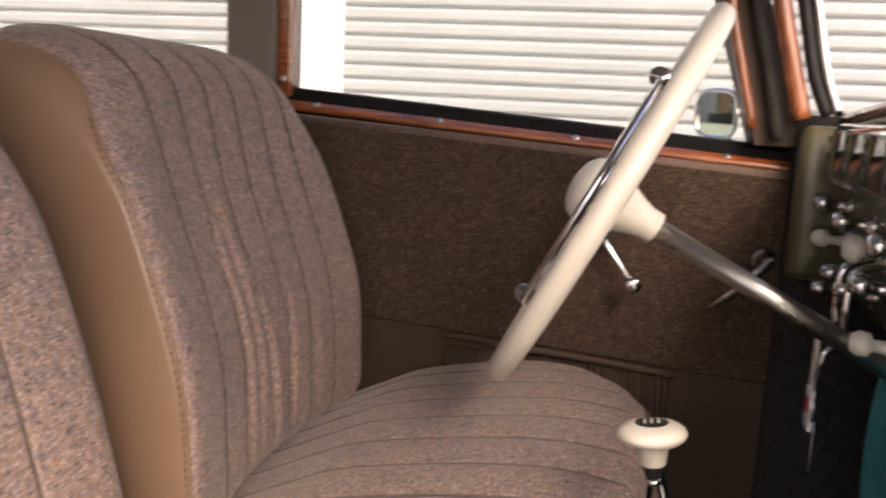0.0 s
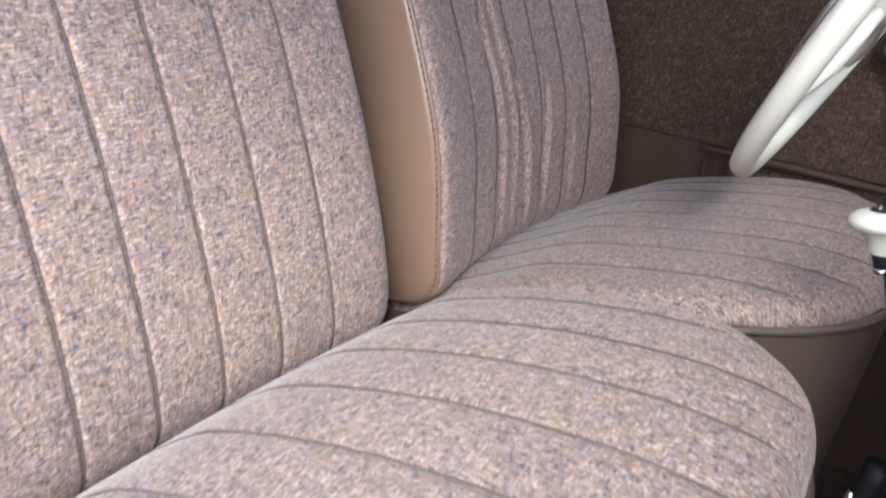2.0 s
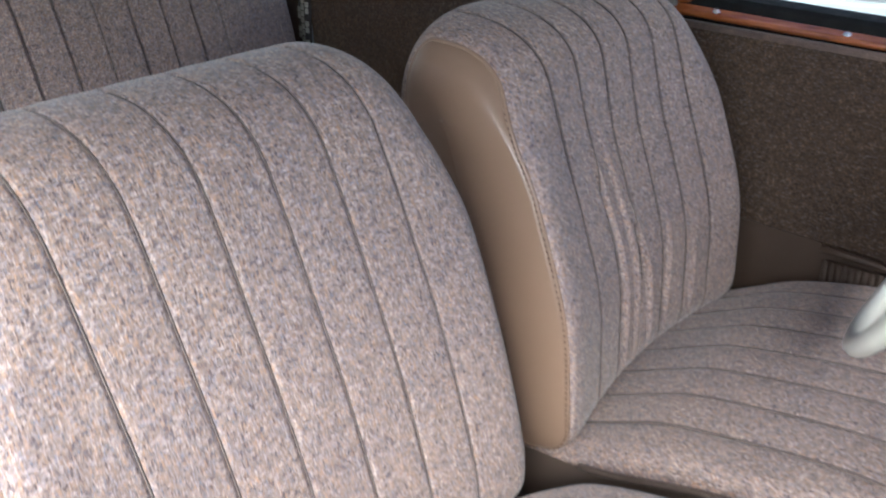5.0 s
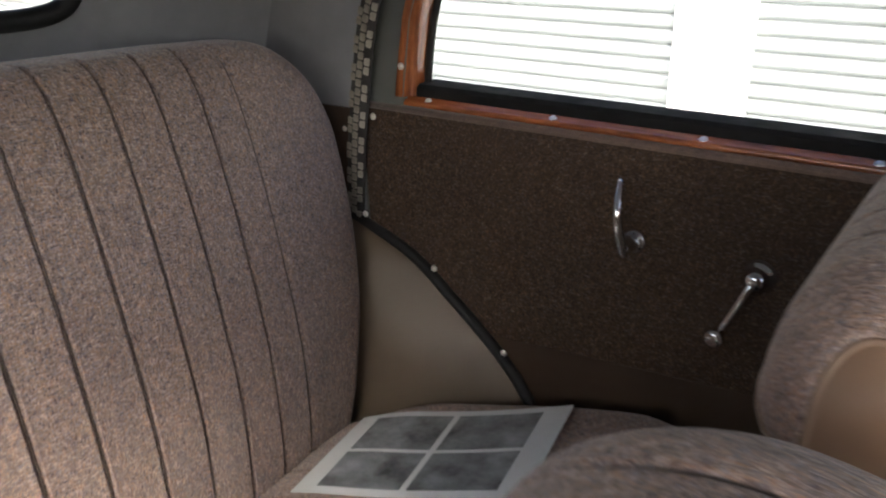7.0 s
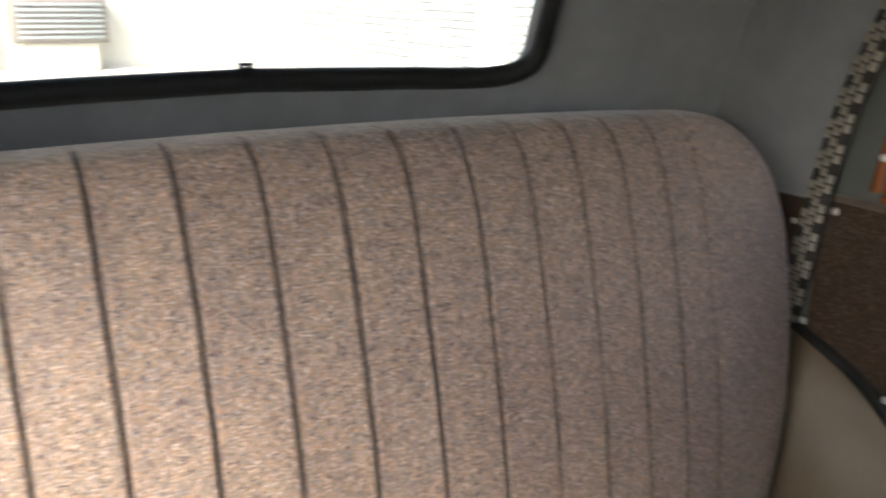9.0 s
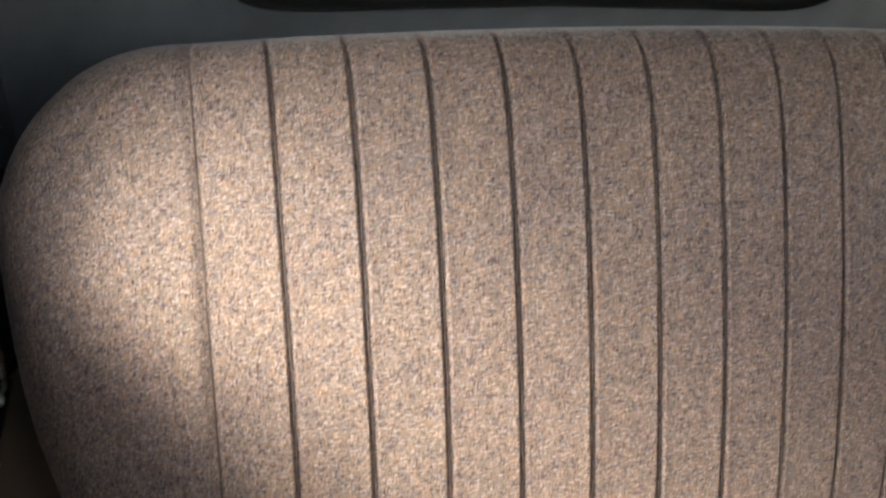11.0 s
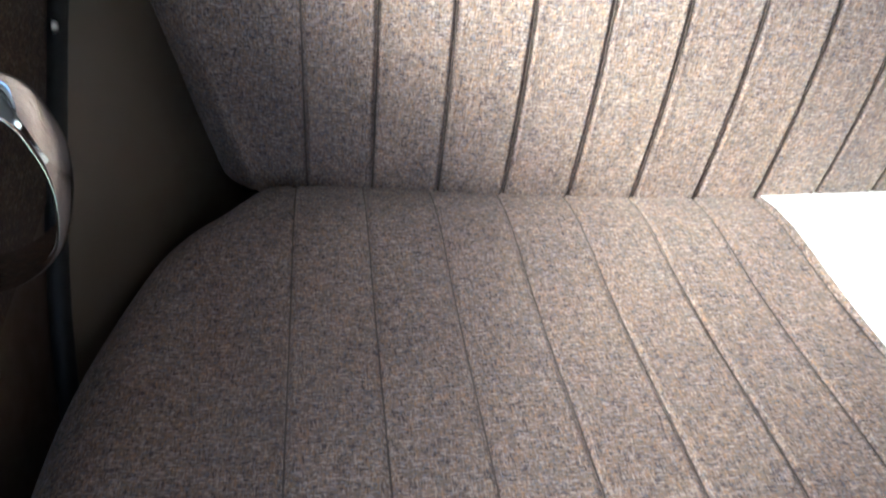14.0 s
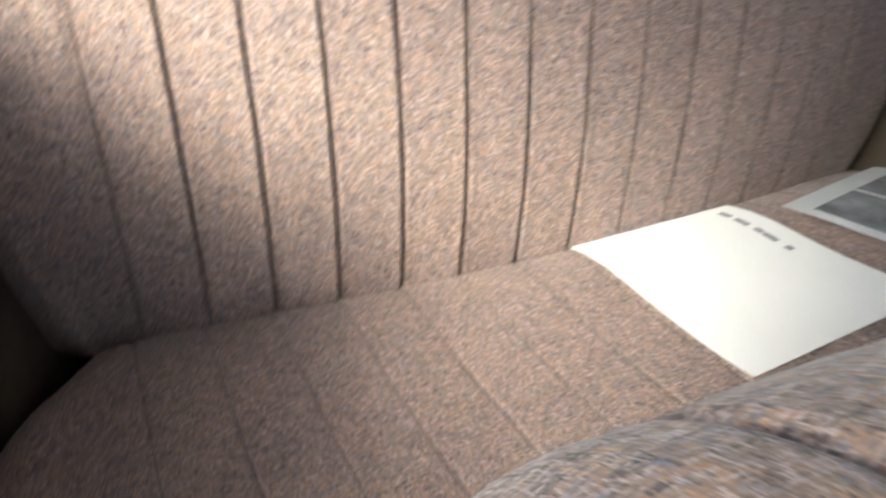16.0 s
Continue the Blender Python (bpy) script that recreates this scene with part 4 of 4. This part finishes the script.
mag = thing("magazine", "magazine with four photographs in a clear sleeve on the bench", "magazine", at=(-0.75, 0.43, 0.70))
sheet(mag, "cover", MAG, 0, 1, 0, 1, lambda u, v: 0.006 + 0.006 * v, M_SLEEVE, "glossy pale cover")
for u0, u1, v0, v1 in ((0.10, 0.47, 0.07, 0.47), (0.50, 0.88, 0.07, 0.47), (0.10, 0.47, 0.51, 0.93), (0.50, 0.88, 0.51, 0.93)):
    sheet(mag, "photograph", MAG, u0, u1, v0, v1, lambda u, v: 0.0068 + 0.006 * v, M_PHOTO, "dark grey photograph", 3)

# ---- driving controls ----
def steering_wheel():
    c, d = Vector((0.232, 0.38, 1.007)), Vector((-0.89, 0, 0.46)).normalized()
    m = Matrix.Translation(c) @ d.to_track_quat("Z", "Y").to_matrix().to_4x4()
    s = thing("steering_wheel", "large cream steering wheel with chrome horn ring", "steering wheel", at=tuple(c))
    r = 0.20
    part("rim", tube([m @ Vector((r * math.cos(2 * math.pi * k / 64), r * math.sin(2 * math.pi * k / 64), 0)) for k in range(64)], 0.0115, 12, True), M_IVORY, s, "cream plastic rim with finger grips")
    part("horn_ring", tube([m @ Vector((r * 0.86 * math.cos(2 * math.pi * k / 48), r * 0.62 * math.sin(2 * math.pi * k / 48), 0.016)) for k in range(48)], 0.0036, 8, True), M_CHROME, s, "chrome horn ring")
    part("hub", lathe([(0.013, -0.060), (0.016, -0.058), (0.0165, -0.047), (0.020, -0.034), (0.026, -0.020), (0.034, -0.004), (0.036, 0.006), (0.034, 0.012)], m), M_IVORY, s, "cream bell-shaped hub")
    part("horn_cap", lathe([(0.035, 0.010), (0.035, 0.017), (0.031, 0.026), (0.022, 0.033), (0.011, 0.036), (0.001, 0.037)], m), M_IVORY, s, "domed cream horn cap")
    part("cap_ring", lathe([(0.0355, 0.008), (0.0375, 0.010), (0.0375, 0.013), (0.0355, 0.015)], m), M_CHROME, s, "thin chrome ring")
    for q in (math.pi / 2, -math.pi / 2):
        part("ring_lug", lathe([(0.001, -0.014), (0.009, -0.012), (0.011, -0.003), (0.009, 0.006), (0.004, 0.010), (0.001, 0.011)], m @ Matrix.Translation((0, r * 0.63 * math.sin(q), 0.018)), 14), M_CHROME, s, "chrome end of the horn ring")
    for k in range(3):
        q = math.radians(90 + 120 * k)
        part("spoke", tube(curve([m @ Vector((0.04 * math.cos(q), 0.04 * math.sin(q), -0.005)), m @ Vector((0.12 * math.cos(q), 0.12 * math.sin(q), -0.008)), m @ Vector((0.195 * math.cos(q), 0.195 * math.sin(q), 0))], 6), 0.008, 8), M_IVORY, s)
    col = thing("steering_column", "bright metal steering column tube", "steering column", at=tuple(c))
    end = Vector((0.56, 0.38, 0.838))
    part("tube", tube([c - d * 0.05, end], 0.0108, 16), M_STEEL, col)
    return s


steering_wheel()
lever = thing("gear_lever", "chrome gear lever with a cream mushroom knob", "gear lever", at=(0.30, 0.10, FLOOR))
part("rod", tube(curve([(0.290, 0.147, 0.840), (0.294, 0.147, 0.826), (0.307, 0.147, 0.782), (0.317, 0.146, 0.753), (0.345, 0.144, 0.712), (0.43, 0.13, 0.60), (0.50, 0.11, 0.45), (0.52, 0.11, FLOOR)], 6), 0.0047, 12), M_CHROME, lever)
at = pose(0.286, 0.147, 0.858, -3, -7, 0)
knob = part("knob", lathe([(0.0086, -0.0235), (0.0096, -0.0225), (0.0122, -0.0085), (0.0150, -0.0072), (0.0215, -0.0050), (0.0248, -0.0020), (0.0256, 0.0008), (0.0246, 0.0036), (0.0212, 0.0064), (0.016, 0.0082), (0.009, 0.0090), (0.001, 0.0092)], at, 32), M_IVORY, lever, "cream plastic mushroom knob")
part("collar", lathe([(0.0050, -0.034), (0.0058, -0.033), (0.0078, -0.0245), (0.0078, -0.0230), (0.006, -0.022)], at, 16), M_RUBBER, lever, "black collar under the knob")
part("ferrule", lathe([(0.0048, -0.0385), (0.0062, -0.0380), (0.0062, -0.0345), (0.0048, -0.0340)], at, 16), M_CHROME, lever, "chrome ring on the rod")
part("shift_plate", lathe([(0.0122, 0.0080), (0.0122, 0.0092), (0.011, 0.0098), (0.001, 0.0102)], at, 20), M_RUBBER, knob, "black gear pattern disc")
for dx in (-0.005, 0.0, 0.005):
    mark = box(dx - 0.0008, dx + 0.0008, -0.0055, 0.0055, 0.0098, 0.0107, 0.0003)
    bmesh.ops.transform(mark, matrix=at, verts=mark.verts)
    part("shift_mark", mark, M_IVORY, knob, "pale engraved gear line")


# ---- front end: pillar, cowl, dashboard ----
apost = [(0.345, 1.245), (0.36, 1.20), (0.405, 1.06), (0.46, 1.06), (0.42, 1.20), (0.40, 1.245), (0.33, 1.44), (0.27, 1.44)]
structure("pillar_front_left", prism(apost, "y", YL - 0.004, YL + 0.085), M_VINYL_DARK, "dark front pillar beside the windscreen", "pillar")
fp = thing("front_pillar_trim", "lacquered wood and braided trim on the front pillar", "trim", at=(0.42, YL, 1.06))
fp["kind"] = "structure"
part("inner_moulding", tube(curve([(0.335, YL - 0.002, 1.36), (0.358, YL - 0.002, 1.24), (0.378, YL - 0.002, 1.16), (0.40, YL - 0.002, 1.08)], 6), 0.007, 8), M_WOOD_POST, fp, "orange-brown lacquered wood")
part("windlace", tube(curve([(0.355, YL - 0.012, 1.40), (0.388, YL - 0.012, 1.24), (0.412, YL - 0.012, 1.15), (0.43, YL - 0.012, 1.07)], 6), 0.0095, 10), M_BRAID, fp, "black and cream braid")
part("screen_post", tube(curve([(0.375, YL - 0.03, 1.40), (0.412, YL - 0.03, 1.24), (0.436, YL - 0.03, 1.15), (0.452, YL - 0.03, 1.095)], 6), 0.0115, 10), M_WOOD_POST, fp, "orange-brown lacquered wood")
part("screen_seal", tube(curve([(0.395, YL - 0.04, 1.40), (0.435, YL - 0.04, 1.24), (0.457, YL - 0.04, 1.15), (0.478, YL - 0.04, 1.10)], 6), 0.008, 8), M_RUBBER, fp, "black rubber")
part("screen_frame", tube(curve([(0.408, YL - 0.045, 1.40), (0.448, YL - 0.045, 1.24), (0.470, YL - 0.045, 1.15), (0.49, YL - 0.045, 1.10)], 6), 0.006, 8), M_CHROME, fp, "bright metal")
structure("wall_kick_left", box(0.452, 0.72, YL - 0.01, YL + 0.11, FLOOR, 1.10), M_CARPET, "dark side wall of the foot well", "wall")

dash = thing("dashboard", "olive painted dashboard with chrome knobs and instruments", "dashboard", at=(0.52, 0.2, 0.95))
cowl = []
for y in [YR + 0.02 + (YL - 0.03 - YR) * k / 20 for k in range(21)]:
    rise = 0.03 * (1 - ((y - 0.05) / 0.62) ** 2)
    cowl.append([(0.80, y, 1.09 + rise), (0.56, y, 1.098 + rise), (0.515, y, 1.09 + rise), (0.505, y, 1.07 + rise), (0.51, y, 0.99), (0.525, y, 0.90), (0.55, y, 0.865), (0.70, y, 0.86)])
part("end_cheek", box(0.452, 0.53, YL - 0.05, YL - 0.012, 0.90, 1.088, 0.012), M_OLIVE, dash, "olive painted end of the dashboard")
part("fascia", grid(cowl), M_OLIVE, dash, "olive green paint")
part("top_roll", tube([(0.507, r[0][1], r[2][2] + 0.004) for r in cowl], 0.008, 8), M_WOOD, dash, "brown edge roll")
gauge = part("instrument_box", box(0.468, 0.512, 0.30, 0.535, 1.025, 1.092, 0.008), M_CHROME, dash, "chrome instrument housing")
for k in range(3):
    part("dark_stripe", box(0.4655, 0.470, 0.296, 0.539, 1.036 + 0.017 * k, 1.044 + 0.017 * k, 0.001), M_RUBBER, gauge, "black stripe on the chrome housing")
for k in range(3):
    part("instrument_glass", box(0.464, 0.469, 0.315 + 0.073 * k, 0.375 + 0.073 * k, 1.033, 1.084, 0.002), M_DIAL, gauge, "dark glass dial")


def dash_knob(y, z, r, ivory=False):
    m = Matrix.Translation((0.512, y, z)) @ Vector((-1, 0, 0.1)).to_track_quat("Z", "Y").to_matrix().to_4x4()
    part("dash_knob", lathe([(r * 1.3, 0), (r * 1.3, 0.004), (r * 0.6, 0.008), (r * 0.5, 0.022), (r, 0.026), (r * 1.05, 0.034), (r * 0.7, 0.041), (0.001, 0.043)], m, 16), M_IVORY if ivory else M_CHROME, dash)


for y, z, r, iv in ((0.60, 0.995, 0.011, False), (0.585, 0.955, 0.010, True), (0.50, 0.985, 0.012, False), (0.44, 0.965, 0.014, True), (0.52, 0.925, 0.010, False), (0.46, 0.918, 0.011, False), (0.40, 0.935, 0.012, False), (0.36, 0.98, 0.013, False), (0.37, 0.885, 0.012, True), (0.56, 0.90, 0.009, False)):
    dash_knob(y, z, r, iv)
for y in (0.43, 0.47):
    part("dash_lever", tube(curve([(0.51, y, 0.955), (0.48, y - 0.01, 0.945), (0.475, y - 0.012, 0.91), (0.478, y - 0.01, 0.885)], 6), 0.0045, 8), M_CHROME, dash)

M_RED = surface("red_enamel", (0.35, 0.02, 0.02), 0.35)
M_TEAL = surface("teal_cloth", (0.04, 0.20, 0.21), 0.9, vary=0.25, grain=0.5)
keys = thing("key_ring", "bunch of keys on a ring with a white and red tag", "keys", at=(0.47, 0.47, 0.85))
part("chain", tube([(0.49, 0.47, 0.865), (0.472, 0.468, 0.85), (0.468, 0.466, 0.82)], 0.003, 6), M_CHROME, keys)
part("ring", tube([(0.468 + 0.004 * math.sin(q), 0.466 + 0.017 * math.sin(q), 0.79 + 0.02 * math.cos(q)) for q in [2 * math.pi * k / 20 for k in range(20)]], 0.0016, 6, True), M_CHROME, keys)
tag = part("tag", box(0.462, 0.466, 0.452, 0.482, 0.765, 0.81, 0.0015), M_PAPER, keys, "white tag")
part("tag_mark", lathe([(0.009, 0), (0.009, 0.001), (0.001, 0.0014)], Matrix.Translation((0.462, 0.468, 0.792)) @ Vector((-1, 0, 0)).to_track_quat("Z", "Y").to_matrix().to_4x4(), 14), M_RED, tag, "red dot")
part("key", box(0.468, 0.470, 0.455, 0.463, 0.72, 0.775, 0.0008), M_CHROME, keys)
part("strap", box(0.466, 0.470, 0.478, 0.490, 0.80, 0.86, 0.001), M_IVORY, keys, "pale strap")
cloth = thing("cloth", "teal folded cloth hanging under the dashboard", "cloth", at=(0.52, 0.40, 0.80))
part("fold", grid([[(0.53 + 0.008 * math.sin(9 * u + 3 * v), 0.34 + 0.12 * u, 0.87 - 0.20 * v - 0.02 * math.sin(4 * u)) for u in [k / 12 for k in range(13)]] for v in [k / 8 for k in range(9)]]), M_TEAL, cloth)
part("fold", grid([[(0.542 + 0.007 * math.sin(8 * u + 2 * v), 0.33 + 0.12 * u, 0.87 - 0.17 * v) for u in [k / 12 for k in range(13)]] for v in [k / 8 for k in range(9)]]), M_TEAL, cloth)

# ---- front door fittings ----
window_crank(front_left, (0.225, YL, 0.93), (0.27, YL, 0.875), (0, -1, 0))
pull_handle(front_left, (0.43, YL, 0.915), (0.365, YL, 0.85), (0, -1, 0))
pocket = part("pocket", box(0.02, 0.33, YL - 0.012, YL + 0.002, 0.56, 0.755, 0.004), M_VINYL_DARK, front_left, "gathered brown vinyl map pocket")
for k in range(34):
    x = 0.026 + 0.298 * k / 33
    part("gather", tube([(x, YL - 0.0135, 0.60), (x + 0.001 * math.sin(k), YL - 0.0165, 0.70), (x, YL - 0.0135, 0.757)], [0.002, 0.0042, 0.003], 6), M_VINYL_DARK, pocket)
part("pocket_hem", tube(curve([(0.016, YL - 0.014, 0.775), (0.17, YL - 0.016, 0.765), (0.336, YL - 0.014, 0.752)], 8), 0.006, 8), M_VINYL_DARK, front_left)
part("window_post", box(BX1 + 0.003, BX1 + 0.022, YL + 0.006, YL + 0.04, SILL + 0.01, 1.43, 0.003), M_WOOD, front_left, "dark lacquered wood upright")
screw(front_left, (-0.236, YL + 0.006, 1.115), (0, -1, 0))

mirror = thing("wing_mirror", "small round-cornered wing mirror outside the driver's window", "mirror", at=(0.38, 0.93, 1.09))
ring = [(0.38 + 0.028 * c, 0.93 - 0.026 * c, 1.097 + 0.037 * math.copysign(abs(math.sin(q)) ** 0.6, math.sin(q))) for q in [2 * math.pi * k / 32 for k in range(32)] for c in [math.copysign(abs(math.cos(q)) ** 0.6, math.cos(q))]]
part("frame", tube(ring, 0.004, 8, True), M_CHROME, mirror)
bm = bmesh.new()
bm.faces.new([bm.verts.new(p) for p in ring])
part("mirror_glass", bm, M_MIRROR, mirror, "greenish mirror glass", smooth=False)
part("arm", tube([(0.40, 0.935, 1.065), (0.43, 0.80, 1.02), (0.44, YL + 0.09, 1.0)], 0.005, 8), M_CHROME, mirror)

# ---- floor of the front ----
mats = thing("floor_mat", "brown carpet mat on the front floor", "mat", at=(0.3, -0.1, FLOOR))
part("mat", box(0.28, 0.70, -0.42, 0.02, FLOOR, FLOOR + 0.012, 0.004), M_MAT, mats)
mats2 = thing("floor_mat", "brown carpet mat on the driver's floor", "mat", at=(0.3, 0.4, FLOOR))
part("mat", box(0.27, 0.70, 0.14, 0.62, FLOOR, FLOOR + 0.012, 0.004), M_MAT, mats2)
structure("trim_floor_strip", box(0.212, 0.226, YR + 0.02, 0.49, FLOOR, FLOOR + 0.024, 0.004), M_CREAM, "cream painted metal edge strip across the floor step", "trim")
structure("floor_step", box(-0.42, 0.21, YR + 0.02, YL - 0.01, FLOOR, FLOOR + 0.018), M_CARPET, "dark carpeted step under the front seats", "floor")
structure("trim_floor_lip", box(0.238, 0.246, YR + 0.02, 0.48, FLOOR, FLOOR + 0.018, 0.003), M_CREAM, "thin cream metal lip across the floor", "trim")
brake = thing("handbrake", "black handbrake lever with a chrome release", "handbrake", at=(0.3, 0.22, FLOOR))
part("lever", tube(curve([(0.36, 0.21, FLOOR), (0.33, 0.21, 0.46), (0.315, 0.21, 0.56), (0.325, 0.21, 0.63)], 6), [0.008] * 6 + [0.009] * 6 + [0.013] * 7, 10), M_RUBBER, brake)
part("release", tube([(0.303, 0.206, 0.56), (0.31, 0.204, 0.60)], 0.004, 8), M_CHROME, brake, "chrome trigger")

loop = curve([(-0.66, YR + 0.001, 0.992), (-0.66, YR + 0.030, 0.988), (-0.66, -0.508, 0.976), (-0.66, -0.497, 0.955), (-0.66, -0.495, 0.928), (-0.66, -0.504, 0.893), (-0.66, -0.528, 0.869), (-0.66, YR + 0.018, 0.860), (-0.66, YR + 0.001, 0.858)], 6)
band = []
for i, p in enumerate(loop):
    d = (loop[min(i + 1, len(loop) - 1)] - loop[max(i - 1, 0)]).normalized()
    nrm = Vector((0, d.z, -d.y))
    w = 0.0105 + 0.005 * math.sin(math.pi * i / (len(loop) - 1))
    band.append([p + Vector((w * math.cos(q), 0, 0)) + nrm * (0.0032 * math.sin(q)) for q in [2 * math.pi * k / 14 for k in range(14)]])
grip = part("grab_handle", grid(band, wrap=True), M_CHROME, rear_right, "curved chrome grab handle")
for z in (0.992, 0.858):
    part("handle_foot", lathe([(0.014, 0), (0.014, 0.003), (0.010, 0.007), (0.004, 0.009)], Matrix.Translation((-0.66, YR, z)) @ Vector((0, 1, 0)).to_track_quat("Z", "Y").to_matrix().to_4x4(), 16), M_CHROME, grip)
